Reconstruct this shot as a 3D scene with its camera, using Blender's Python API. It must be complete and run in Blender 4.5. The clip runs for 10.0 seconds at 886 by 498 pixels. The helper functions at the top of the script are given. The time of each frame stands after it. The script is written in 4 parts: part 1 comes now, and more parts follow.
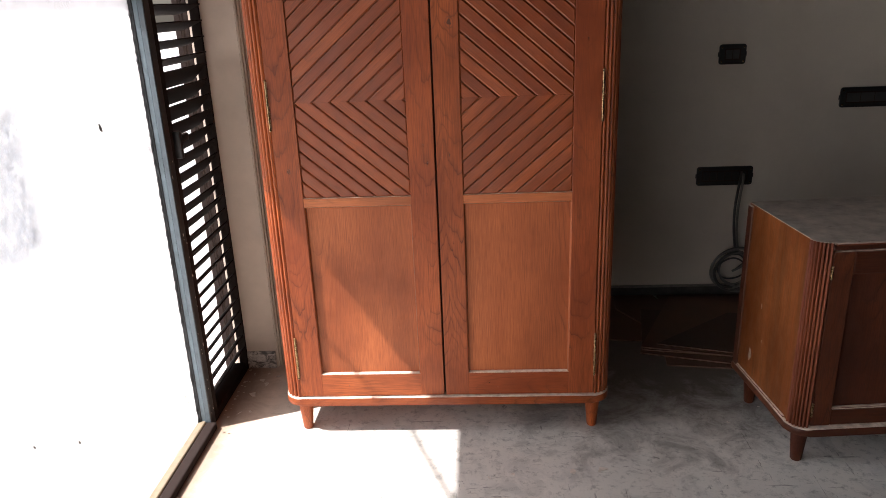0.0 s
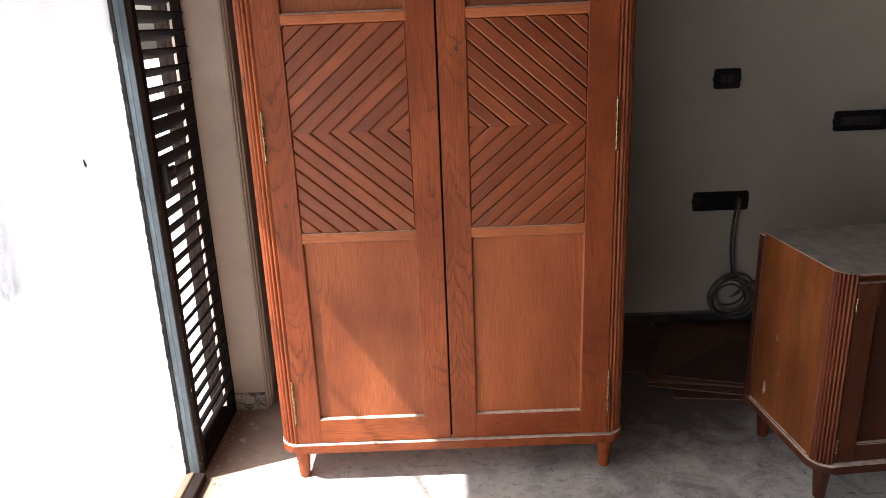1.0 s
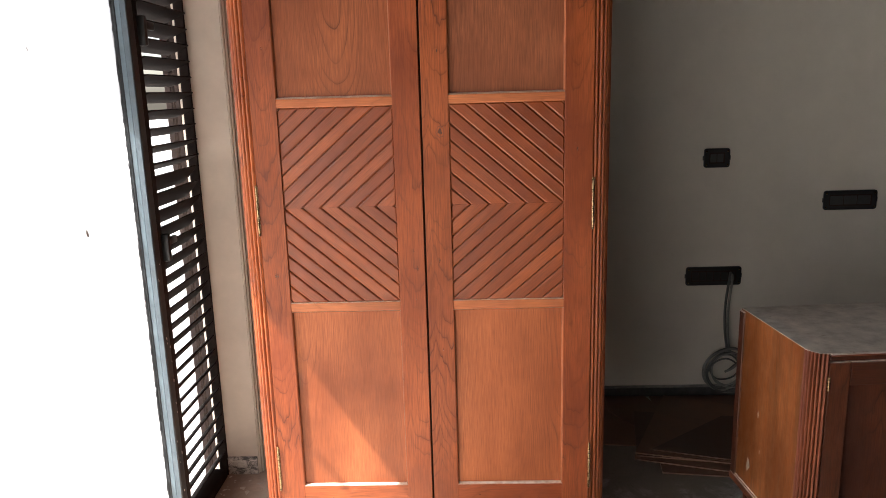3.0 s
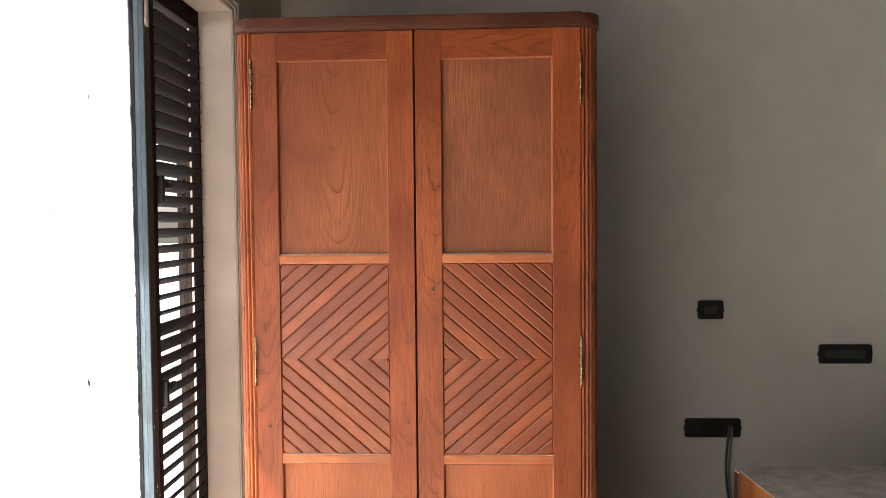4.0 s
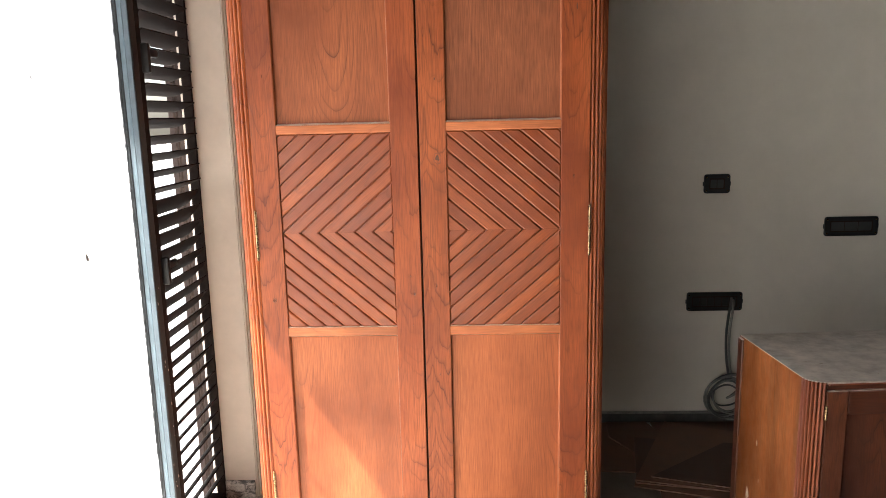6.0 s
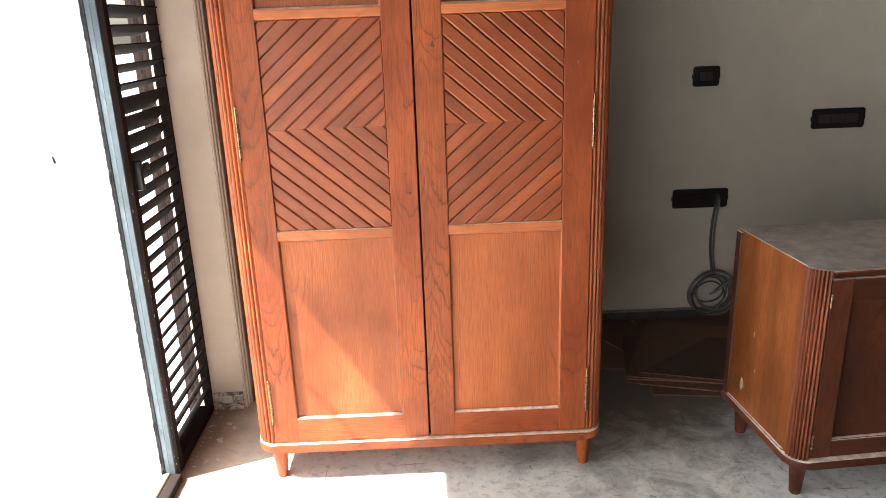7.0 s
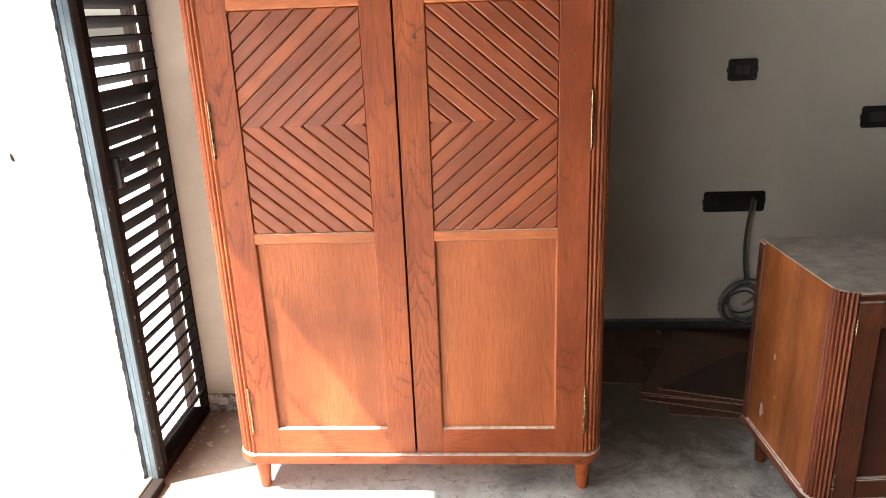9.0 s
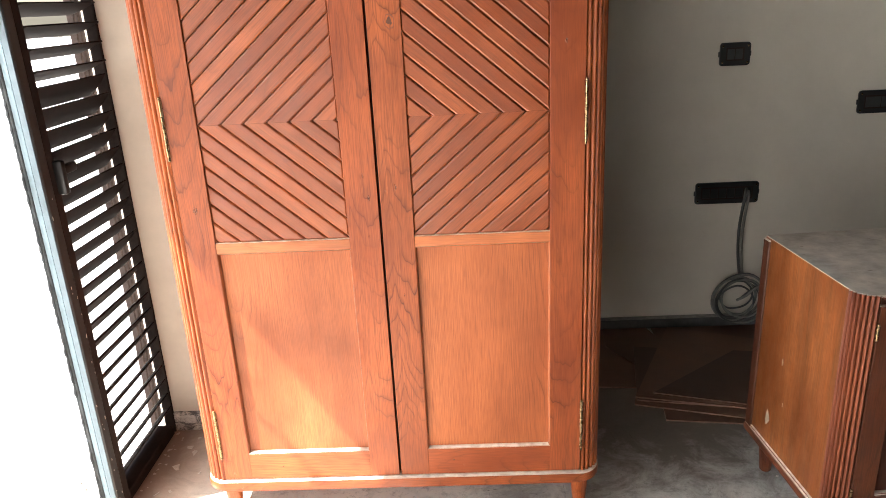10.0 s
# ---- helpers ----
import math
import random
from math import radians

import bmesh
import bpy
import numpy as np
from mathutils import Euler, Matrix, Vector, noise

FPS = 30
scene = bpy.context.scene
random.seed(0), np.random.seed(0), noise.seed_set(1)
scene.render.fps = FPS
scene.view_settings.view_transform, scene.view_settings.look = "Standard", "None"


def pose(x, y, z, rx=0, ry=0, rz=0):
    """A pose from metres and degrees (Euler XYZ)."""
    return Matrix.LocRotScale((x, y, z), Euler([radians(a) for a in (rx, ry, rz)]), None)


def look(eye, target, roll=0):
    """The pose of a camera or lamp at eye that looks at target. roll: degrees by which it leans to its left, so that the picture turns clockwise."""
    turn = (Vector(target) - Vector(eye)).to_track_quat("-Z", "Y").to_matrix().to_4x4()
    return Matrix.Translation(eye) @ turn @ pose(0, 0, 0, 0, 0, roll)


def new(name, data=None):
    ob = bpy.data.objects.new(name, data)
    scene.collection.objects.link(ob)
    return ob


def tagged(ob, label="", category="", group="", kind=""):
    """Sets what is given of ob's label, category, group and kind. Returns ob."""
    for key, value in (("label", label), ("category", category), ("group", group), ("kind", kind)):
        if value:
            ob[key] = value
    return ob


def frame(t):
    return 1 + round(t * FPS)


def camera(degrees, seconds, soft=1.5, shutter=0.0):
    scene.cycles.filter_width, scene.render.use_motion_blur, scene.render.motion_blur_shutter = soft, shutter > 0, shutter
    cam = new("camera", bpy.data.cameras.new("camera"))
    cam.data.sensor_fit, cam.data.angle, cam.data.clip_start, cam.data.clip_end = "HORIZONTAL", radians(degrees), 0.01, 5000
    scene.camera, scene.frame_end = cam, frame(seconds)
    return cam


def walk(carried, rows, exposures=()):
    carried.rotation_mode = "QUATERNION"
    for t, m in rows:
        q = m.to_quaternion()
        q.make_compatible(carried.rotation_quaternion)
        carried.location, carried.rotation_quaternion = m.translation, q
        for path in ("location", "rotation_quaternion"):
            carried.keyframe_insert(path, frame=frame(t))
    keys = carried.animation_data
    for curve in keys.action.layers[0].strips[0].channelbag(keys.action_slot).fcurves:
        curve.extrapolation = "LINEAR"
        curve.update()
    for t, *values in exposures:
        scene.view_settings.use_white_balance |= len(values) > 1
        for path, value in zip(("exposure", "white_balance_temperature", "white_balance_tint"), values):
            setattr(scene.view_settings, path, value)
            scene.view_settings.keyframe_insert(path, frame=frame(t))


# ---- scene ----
# ---- camera ----
cam = camera(63.1, 10.0, soft=0.8)
PATH = [
    (0, (0.033, -0.118, 1.428), (-0.069, 1.771, 0.779), -2.3),
    (0.5, (-0.015, -0.061, 1.427), (-0.089, 1.838, 0.803), -2.1),
    (1, (-0.091, 0.004, 1.441), (-0.1, 1.912, 0.842), -2.3),
    (1.5, (-0.125, 0.036, 1.438), (-0.108, 1.949, 0.855), -2.6),
    (2, (-0.131, 0.032, 1.448), (-0.142, 1.95, 0.882), -3.1),
    (2.2, (-0.117, 0.022, 1.449), (-0.144, 1.941, 0.885), -3.1),
    (3.3, (0.072, -0.112, 1.512), (-0.009, 1.865, 1.216), -0.7),
    (3.5, (0.085, -0.129, 1.536), (-0.002, 1.86, 1.342), -0.1),
    (4, (0.087, -0.141, 1.576), (-0.003, 1.855, 1.501), -0.5),
    (4.5, (0.09, -0.145, 1.581), (0.002, 1.853, 1.525), -0.8),
    (5, (0.093, -0.136, 1.577), (0.004, 1.86, 1.49), -1.2),
    (5.5, (0.086, -0.119, 1.562), (0.003, 1.873, 1.405), -1.2),
    (6, (0.059, -0.083, 1.498), (-0.024, 1.882, 1.131), -1.4),
    (6.2, (0.05, -0.067, 1.468), (-0.031, 1.876, 1.004), -1.6),
    (7.3, (-0.1, 0.037, 1.433), (-0.021, 1.938, 0.816), -2.1),
    (7.5, (-0.109, 0.046, 1.432), (-0.012, 1.943, 0.807), -2.1),
    (8, (-0.062, 0.073, 1.427), (-0.013, 1.973, 0.805), -2.4),
    (8.5, (0.076, 0.117, 1.427), (-0.022, 2.013, 0.799), -1.5),
    (9, (0.141, 0.171, 1.429), (0.008, 2.066, 0.803), -2.3),
    (9.5, (0.117, 0.332, 1.424), (0.057, 2.236, 0.814), -2.3),
    (10, (0.118, 0.35, 1.414), (0.048, 2.238, 0.758), -2.9),
]
EXPOSURES = [(0.0, 1.45, 6500, 17), (1.0, 1.56, 6500, 17), (2.2, 1.82, 6500, 14), (3.5, 2.38, 6500, 11), (4.5, 2.60, 6400, 9), (6.0, 2.70, 6400, 9), (7.5, 2.58, 6500, 10), (8.5, 2.57, 6500, 11), (10.0, 2.97, 6450, 8)]
walk(cam, [(t, look(eye, target, roll)) for t, eye, target, roll in PATH], EXPOSURES)

# ---- world and sun ----
SUN_WAY = Vector((0.65, 0.25, -1.0)).normalized()
world = bpy.data.worlds.new("sky")
scene.world = world
world.use_nodes = True
wn = world.node_tree
sky = wn.nodes.new("ShaderNodeTexSky")
sky.sky_type = "NISHITA"
sky.sun_disc = False
sky.sun_elevation = math.asin(-SUN_WAY.z)
sky.sun_rotation = math.atan2(-SUN_WAY.x, -SUN_WAY.y)
sky.dust_density = 4.0
wn.links.new(sky.outputs[0], wn.nodes["Background"].inputs[0])
wn.nodes["Background"].inputs[1].default_value = 0.15
sun_data = bpy.data.lights.new("sun", "SUN")
sun_data.energy = 4.0
sun_data.angle = radians(0.55)
sun_data.color = (1.0, 0.95, 0.88)
sun = new("sun", sun_data)
sun.matrix_world = look((-6, -3, 10), Vector((-6, -3, 10)) + SUN_WAY)


# ---- materials ----
def shader(name):
    m = bpy.data.materials.new(name)
    m.use_nodes = True
    nt = m.node_tree
    return m, nt, nt.nodes["Principled BSDF"]


def node(nt, kind, **values):
    n = nt.nodes.new("ShaderNode" + kind)
    for key, value in values.items():
        n.inputs[key.replace("_", " ")].default_value = value
    return n


def math_node(nt, op, a, b):
    n = nt.nodes.new("ShaderNodeMath")
    n.operation = op
    for i, v in enumerate((a, b)):
        if isinstance(v, (int, float)):
            n.inputs[i].default_value = v
        else:
            nt.links.new(v, n.inputs[i])
    return n.outputs[0]


def ramp(nt, src, stops):
    r = nt.nodes.new("ShaderNodeValToRGB")
    e = r.color_ramp.elements
    while len(e) < len(stops):
        e.new(0.5)
    for el, (p, c) in zip(e, stops):
        el.position = p
        el.color = (c, c, c, 1) if isinstance(c, (int, float)) else (*c, 1)
    nt.links.new(src, r.inputs[0])
    return r.outputs[0]


def mix(nt, fac, a, b, blend="MIX"):
    n = nt.nodes.new("ShaderNodeMix")
    n.data_type = "RGBA"
    n.blend_type = blend
    for i, v in ((0, fac), (6, a), (7, b)):
        if isinstance(v, (int, float)):
            n.inputs[i].default_value = v
        elif isinstance(v, tuple):
            n.inputs[i].default_value = (*v, 1)
        else:
            nt.links.new(v, n.inputs[i])
    return n.outputs[2]


def placed(nt, scale=(1, 1, 1), spread=0.0):
    """Object coordinates, stretched, with an offset of its own for each object."""
    tc = nt.nodes.new("ShaderNodeTexCoord")
    mp = nt.nodes.new("ShaderNodeMapping")
    mp.inputs["Scale"].default_value = scale
    nt.links.new(tc.outputs["Object"], mp.inputs["Vector"])
    if spread:
        oi = nt.nodes.new("ShaderNodeObjectInfo")
        mul = nt.nodes.new("ShaderNodeVectorMath")
        mul.operation = "SCALE"
        mul.inputs[0].default_value = (3.1, 1.7, 5.3)
        nt.links.new(math_node(nt, "MULTIPLY", oi.outputs["Random"], spread), mul.inputs["Scale"])
        nt.links.new(mul.outputs[0], mp.inputs["Location"])
    return mp.outputs[0]


def noise_at(nt, vec, scale, detail=4.0, rough=0.55, distort=0.0):
    n = node(nt, "TexNoise", Scale=scale, Detail=detail, Roughness=rough, Distortion=distort)
    nt.links.new(vec, n.inputs["Vector"])
    return n.outputs[0]


def bump(nt, bsdf, height, strength, distance):
    b = node(nt, "Bump", Strength=strength, Distance=distance)
    nt.links.new(height, b.inputs["Height"])
    nt.links.new(b.outputs[0], bsdf.inputs["Normal"])


def dust_on_top(nt, colour, dust, amount=0.85, low=0.35, high=0.8):
    """Settled dust on faces that look up."""
    g = nt.nodes.new("ShaderNodeNewGeometry")
    sep = nt.nodes.new("ShaderNodeSeparateXYZ")
    nt.links.new(g.outputs["Normal"], sep.inputs[0])
    up = ramp(nt, sep.outputs["Z"], [(low, 0.0), (high, amount)])
    n = noise_at(nt, placed(nt), 45, 5)
    return mix(nt, math_node(nt, "MULTIPLY", up, ramp(nt, n, [(0.3, 0.55), (0.6, 1.0)])), colour, dust)


def wood(name, dark, mid, light, axis="Z", rate=11.0, bow=610.0, half=0.12, wobble=1.2, rough=0.42, spec=0.34, dust=True, spread=1.0, lines=0.5, fibre=0.5, vary=0.24, pores=0.4, streak=0.0):
    """Plain-sawn timber: nested arches of dark late wood along the grain, fine fibres, scuffs."""
    m, nt, bsdf = shader(name)
    v = placed(nt, (1, 1, 1), spread)
    sep = nt.nodes.new("ShaderNodeSeparateXYZ")
    nt.links.new(v, sep.inputs[0])
    along, across = (sep.outputs["Z"], sep.outputs["X"]) if axis == "Z" else (sep.outputs["X"], sep.outputs["Z"])
    stretch = {"Z": (5, 5, 1.6), "X": (1.6, 5, 5)}[axis]
    sway = noise_at(nt, placed(nt, stretch, spread), 1.0, 2.0, 0.5)
    fine_sway = noise_at(nt, placed(nt, tuple(6 * q for q in stretch), spread), 1.0, 2.0, 0.5)
    dx = math_node(nt, "PINGPONG", math_node(nt, "ADD", across, math_node(nt, "MULTIPLY", sway, 0.05)), half)
    arch = math_node(nt, "MULTIPLY", math_node(nt, "MULTIPLY", dx, dx), -bow)
    f = math_node(nt, "ADD", math_node(nt, "MULTIPLY", along, rate), arch)
    f = math_node(nt, "ADD", f, math_node(nt, "MULTIPLY", sway, wobble * 2.0))
    f = math_node(nt, "ADD", f, math_node(nt, "MULTIPLY", fine_sway, wobble * 0.5))
    drift = noise_at(nt, placed(nt, {"Z": (0.8, 0.8, 2.1), "X": (2.1, 0.8, 0.8)}[axis], spread), 1.0, 2.0, 0.5)
    f = math_node(nt, "ADD", f, math_node(nt, "MULTIPLY", drift, rate * 0.55))
    ring = ramp(nt, math_node(nt, "FRACT", f, 0.0), [(0.0, 1.0), (0.05, 0.5), (0.20, 0.12), (0.7, 0.0), (0.96, 0.2), (1.0, 1.0)])
    fade = ramp(nt, noise_at(nt, placed(nt, spread=spread), 5.0, 3.0), [(0.40, 0.08), (0.62, 1.0)])
    fibres = noise_at(nt, placed(nt, {"Z": (520, 520, 13), "X": (13, 520, 520)}[axis], spread), 1.0, 3.0, 0.65)
    broad = noise_at(nt, placed(nt, {"Z": (6, 6, 0.9), "X": (0.9, 6, 6)}[axis], spread), 1.0, 3.0)
    c = mix(nt, ramp(nt, broad, [(0.34, 0.0), (0.64, 1.0)]), mid, tuple(min(1.0, 1.18 * q) for q in light))
    c = mix(nt, math_node(nt, "MULTIPLY", math_node(nt, "MULTIPLY", ring, fade), lines), c, dark)
    c = mix(nt, ramp(nt, fibres, [(0.36, fibre), (0.60, 0.0)]), c, tuple(0.45 * q for q in mid))
    pore = noise_at(nt, placed(nt, {"Z": (430, 430, 16), "X": (16, 430, 430)}[axis], spread), 1.0, 2.0, 0.5)
    c = mix(nt, ramp(nt, pore, [(0.54, 0.0), (0.70, pores)]), c, tuple(0.4 * q for q in mid))
    if streak:
        run = noise_at(nt, placed(nt, {"Z": (17, 17, 1.1), "X": (1.1, 17, 17)}[axis], spread), 1.0, 6.0, 0.7)
        c = mix(nt, ramp(nt, run, [(0.40, streak), (0.56, 0.0)]), c, (0.055, 0.024, 0.010))
        c = mix(nt, ramp(nt, run, [(0.58, 0.0), (0.72, streak * 0.5)]), c, tuple(min(1.0, 1.5 * q) for q in light))
    blotch = noise_at(nt, placed(nt, spread=spread), 3.0, 4.0)
    c = mix(nt, ramp(nt, blotch, [(0.42, 0.0), (0.68, 0.7)]), c, (mid[0] * 0.55, mid[1] * 0.46, mid[2] * 0.38))
    oi = nt.nodes.new("ShaderNodeObjectInfo")
    hv = nt.nodes.new("ShaderNodeHueSaturation")
    nt.links.new(math_node(nt, "ADD", math_node(nt, "MULTIPLY", oi.outputs["Random"], vary), 1.0 - vary / 2), hv.inputs["Value"])
    nt.links.new(c, hv.inputs["Color"])
    c = hv.outputs[0]
    scuff = noise_at(nt, placed(nt, (1, 1, 0.5)), 28, 6.0, 0.7)
    c = mix(nt, ramp(nt, scuff, [(0.68, 0.0), (0.78, 0.25)]), c, (0.55, 0.36, 0.26))
    if dust:
        c = dust_on_top(nt, c, (0.78, 0.66, 0.56), 1.0)
    nt.links.new(c, bsdf.inputs["Base Color"])
    nt.links.new(ramp(nt, scuff, [(0.3, rough - 0.06), (0.75, rough + 0.2)]), bsdf.inputs["Roughness"])
    bsdf.inputs["Specular IOR Level"].default_value = spec
    bump(nt, bsdf, fibres, 0.25, 0.0006)
    return m


def plain(name, colour, rough=0.6, metal=0.0, vary=0.25, scale=14.0, bumps=0.1, dust=None, dust_amount=0.8):
    m, nt, bsdf = shader(name)
    n = noise_at(nt, placed(nt), scale, 6.0, 0.65)
    n2 = noise_at(nt, placed(nt), scale * 0.13, 3.0)
    c = mix(nt, ramp(nt, n, [(0.3, 0.0), (0.7, 1.0)]), tuple(q * (1 - vary) for q in colour), tuple(min(1, q * (1 + vary * 0.6)) for q in colour))
    c = mix(nt, ramp(nt, n2, [(0.35, 0.0), (0.7, vary)]), c, tuple(q * 0.7 for q in colour))
    if dust:
        c = dust_on_top(nt, c, dust, dust_amount)
    nt.links.new(c, bsdf.inputs["Base Color"])
    nt.links.new(ramp(nt, n, [(0.2, max(0.05, rough - 0.1)), (0.8, min(1, rough + 0.12))]), bsdf.inputs["Roughness"])
    bsdf.inputs["Metallic"].default_value = metal
    if bumps:
        bump(nt, bsdf, n, bumps, 0.002)
    return m


TEAK = ((0.0700, 0.0139, 0.0042), (0.2700, 0.0559, 0.0135), (0.3500, 0.0848, 0.0211))
CAP = ((0.0140, 0.0040, 0.0017), (0.0700, 0.0190, 0.0084), (0.1250, 0.0359, 0.0152))
teak_up = wood("teak_upright", *TEAK, axis="Z", rate=12.0, bow=700.0, half=0.045, wobble=3.2, lines=0.95, fibre=0.62)
teak_cap = wood("teak_worn_cap", *CAP, axis="X", rate=8.0, bow=500.0, half=0.045, wobble=2.6, lines=0.6, fibre=0.35)
teak_across = wood("teak_across", *TEAK, axis="X", rate=10.0, bow=700.0, half=0.045, wobble=3.0, lines=0.9, fibre=0.6)
# lighter copy of the teak for narrow rails, painting in light bounced from below
teak_lit_rail = wood("teak_bounce_lit_rail", (0.1414, 0.0329, 0.0104), (0.3838, 0.1107, 0.0365), (0.4646, 0.1454, 0.0504), axis="X", rate=6.0, bow=700.0, half=0.045, wobble=2.0, lines=0.4, fibre=0.4)
teak_panel = wood("teak_veneer", (0.1111, 0.0263, 0.0087), (0.3131, 0.0826, 0.0251), (0.3838, 0.1107, 0.0356), axis="Z", rate=10.0, bow=560.0, half=0.100, wobble=0.75, rough=0.46, lines=1.0, fibre=0.55, pores=0.45)
teak_plain = wood("teak_plain_veneer", (0.1212, 0.0290, 0.0096), (0.3181, 0.0807, 0.0243), (0.3939, 0.1107, 0.0356), axis="Z", rate=7.0, bow=900.0, half=0.21, wobble=1.3, rough=0.46, lines=0.85, fibre=0.45, pores=0.35)
# straight-grained veneer, greyed and darkened to paint in the wall's reflection
teak_grey = wood("teak_wall_reflection_veneer", (0.0859, 0.0234, 0.0087), (0.2545, 0.0742, 0.0270), (0.3080, 0.0976, 0.0381), axis="Z", rate=3.5, bow=420.0, half=0.2, wobble=1.6, rough=0.5, lines=0.8, fibre=0.72, pores=0.6)
teak_strip = wood("teak_strip", (0.0660, 0.0139, 0.0051), (0.2440, 0.0519, 0.0126), (0.3050, 0.0718, 0.0177), axis="X", rate=5.0, bow=900.0, half=0.06, wobble=1.5, spread=2.0, rough=0.34, spec=0.5, dust=False, vary=0.11, lines=0.45, fibre=0.5)
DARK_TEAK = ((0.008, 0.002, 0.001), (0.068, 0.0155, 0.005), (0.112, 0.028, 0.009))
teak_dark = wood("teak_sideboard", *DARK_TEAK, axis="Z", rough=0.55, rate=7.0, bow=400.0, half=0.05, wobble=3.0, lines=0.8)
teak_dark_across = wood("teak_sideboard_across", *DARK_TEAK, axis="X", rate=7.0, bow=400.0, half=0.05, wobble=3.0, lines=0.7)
veneer_side = wood("teak_sideboard_veneer", (0.05, 0.013, 0.004), (0.170, 0.047, 0.012), (0.26, 0.084, 0.024), axis="Z", rate=3.0, bow=900.0, half=0.2, wobble=1.2, lines=0.35, fibre=0.55, streak=0.5)
teak_post = wood("teak_sideboard_post", (0.05, 0.012, 0.005), (0.125, 0.028, 0.010), (0.175, 0.044, 0.015), axis="Z", rate=2.0, bow=100.0, half=0.2, wobble=0.6, rough=0.6, lines=0.25, fibre=0.35)
dusty_top = plain("dusty_board", (0.50, 0.43, 0.355), 0.9, vary=0.35, scale=16)
nt_ = dusty_top.node_tree
top_in = nt_.nodes["Principled BSDF"].inputs["Base Color"]
top_was = top_in.links[0].from_socket
wipe = noise_at(nt_, placed(nt_, (2.2, 11, 1)), 1.6, 7.0, 0.7, 1.2)
top_c = mix(nt_, ramp(nt_, wipe, [(0.56, 0.0), (0.66, 0.55)]), top_was, (0.56, 0.49, 0.41))
nick = noise_at(nt_, placed(nt_, (14, 60, 1)), 1.0, 4.0, 0.7, 1.0)
top_c = mix(nt_, ramp(nt_, nick, [(0.65, 0.0), (0.69, 0.7)]), top_c, (0.12, 0.085, 0.06))
nt_.links.new(top_c, top_in)
brass = plain("brass", (0.32, 0.22, 0.115), 0.27, 1.0, vary=0.3, scale=80)
black_plastic = plain("black_plastic", (0.012, 0.012, 0.013), 0.42, vary=0.3, scale=40, bumps=0.05)
grey_plastic = plain("grey_plastic", (0.05, 0.05, 0.05), 0.5, vary=0.2, scale=40, bumps=0.05)
cable_dark = plain("cable_sheath", (0.075, 0.075, 0.072), 0.55, vary=0.3, scale=60)
cable_light = plain("cable_sheath_grey", (0.21, 0.205, 0.185), 0.55, vary=0.3, scale=60)
louvre_brown = plain("louvre_paint", (0.027, 0.020, 0.018), 0.8, vary=0.35, scale=30, dust=(0.036, 0.027, 0.025), dust_amount=0.6)
louvre_brown.node_tree.nodes["Principled BSDF"].inputs["Specular IOR Level"].default_value = 0.06
frame_black = plain("frame_aluminium", (0.026, 0.026, 0.027), 0.5, 0.0, vary=0.3, scale=60, dust=(0.13, 0.105, 0.085))
# frame edges coloured blue-grey for the daylight they reflect
frame_jamb = plain("frame_reflection_blue", (0.115, 0.16, 0.19), 0.35, vary=0.15, scale=40)
frame_step = plain("frame_reflection_edge", (0.085, 0.115, 0.135), 0.4, vary=0.2, scale=40)
speck_mat = plain("dried_mud", (0.20, 0.19, 0.175), 0.9, vary=0.4, scale=120)
gasket_mat = plain("gasket_rubber", (0.05, 0.055, 0.06), 0.8, vary=0.5, scale=90)
track_mat = plain("brass_track", (0.24, 0.19, 0.125), 0.55, vary=0.5, scale=50, dust=(0.30, 0.25, 0.18), dust_amount=0.6)
wall_paint = plain("wall_paint", (0.66, 0.606, 0.522), 0.85, vary=0.07, scale=5.0, bumps=0.06)
reveal_paint = plain("reveal_paint", (0.58, 0.50, 0.42), 0.8, vary=0.10, scale=9.0, bumps=0.08)
# unseen walls and ceiling, coloured near black so little light bounces back
bounce_cut_east = plain("unseen_east_black", (0.035, 0.032, 0.029), 0.9, vary=0.15, scale=4.0)
bounce_cut_south = plain("unseen_south_black", (0.035, 0.032, 0.029), 0.9, vary=0.15, scale=4.0)
bounce_cut_ceiling = plain("bounce_cut_ceiling", (0.05, 0.048, 0.044), 0.9, vary=0.05, scale=4.0)
skirting_dark = plain("skirting_stone", (0.075, 0.072, 0.07), 0.5, vary=0.5, scale=24, dust=(0.36, 0.33, 0.30))
board_brown = plain("brown_board", (0.135, 0.068, 0.043), 0.6, vary=0.5, scale=6.0, dust=(0.125, 0.066, 0.045), dust_amount=0.6)
board_edge = plain("raw_board_edge", (0.20, 0.105, 0.07), 0.8, vary=0.5, scale=40)
outdoor_concrete = plain("outdoor_concrete", (0.55, 0.535, 0.50), 0.9, vary=0.15, scale=6)
outdoor_plaster = plain("outdoor_plaster", (0.72, 0.70, 0.66), 0.9, vary=0.12, scale=3)
chip_mat = plain("plaster_chip", (0.74, 0.68, 0.61), 0.9, vary=0.2, scale=60)
knot_mat = plain("knot", (0.10, 0.032, 0.015), 0.6, vary=0.6, scale=140)
ring_mat = plain("growth_ring", (0.18, 0.045, 0.015), 0.5, vary=0.4, scale=90)
scuff_mat = plain("rubbed_wood", (0.34, 0.155, 0.095), 0.85, vary=0.3, scale=90)
sn = scuff_mat.node_tree
rub = noise_at(sn, placed(sn, (1, 1, 0.6)), 210, 5.0, 0.7)
sn.links.new(ramp(sn, rub, [(0.42, 0.0), (0.62, 0.6)]), sn.nodes["Principled BSDF"].inputs["Alpha"])
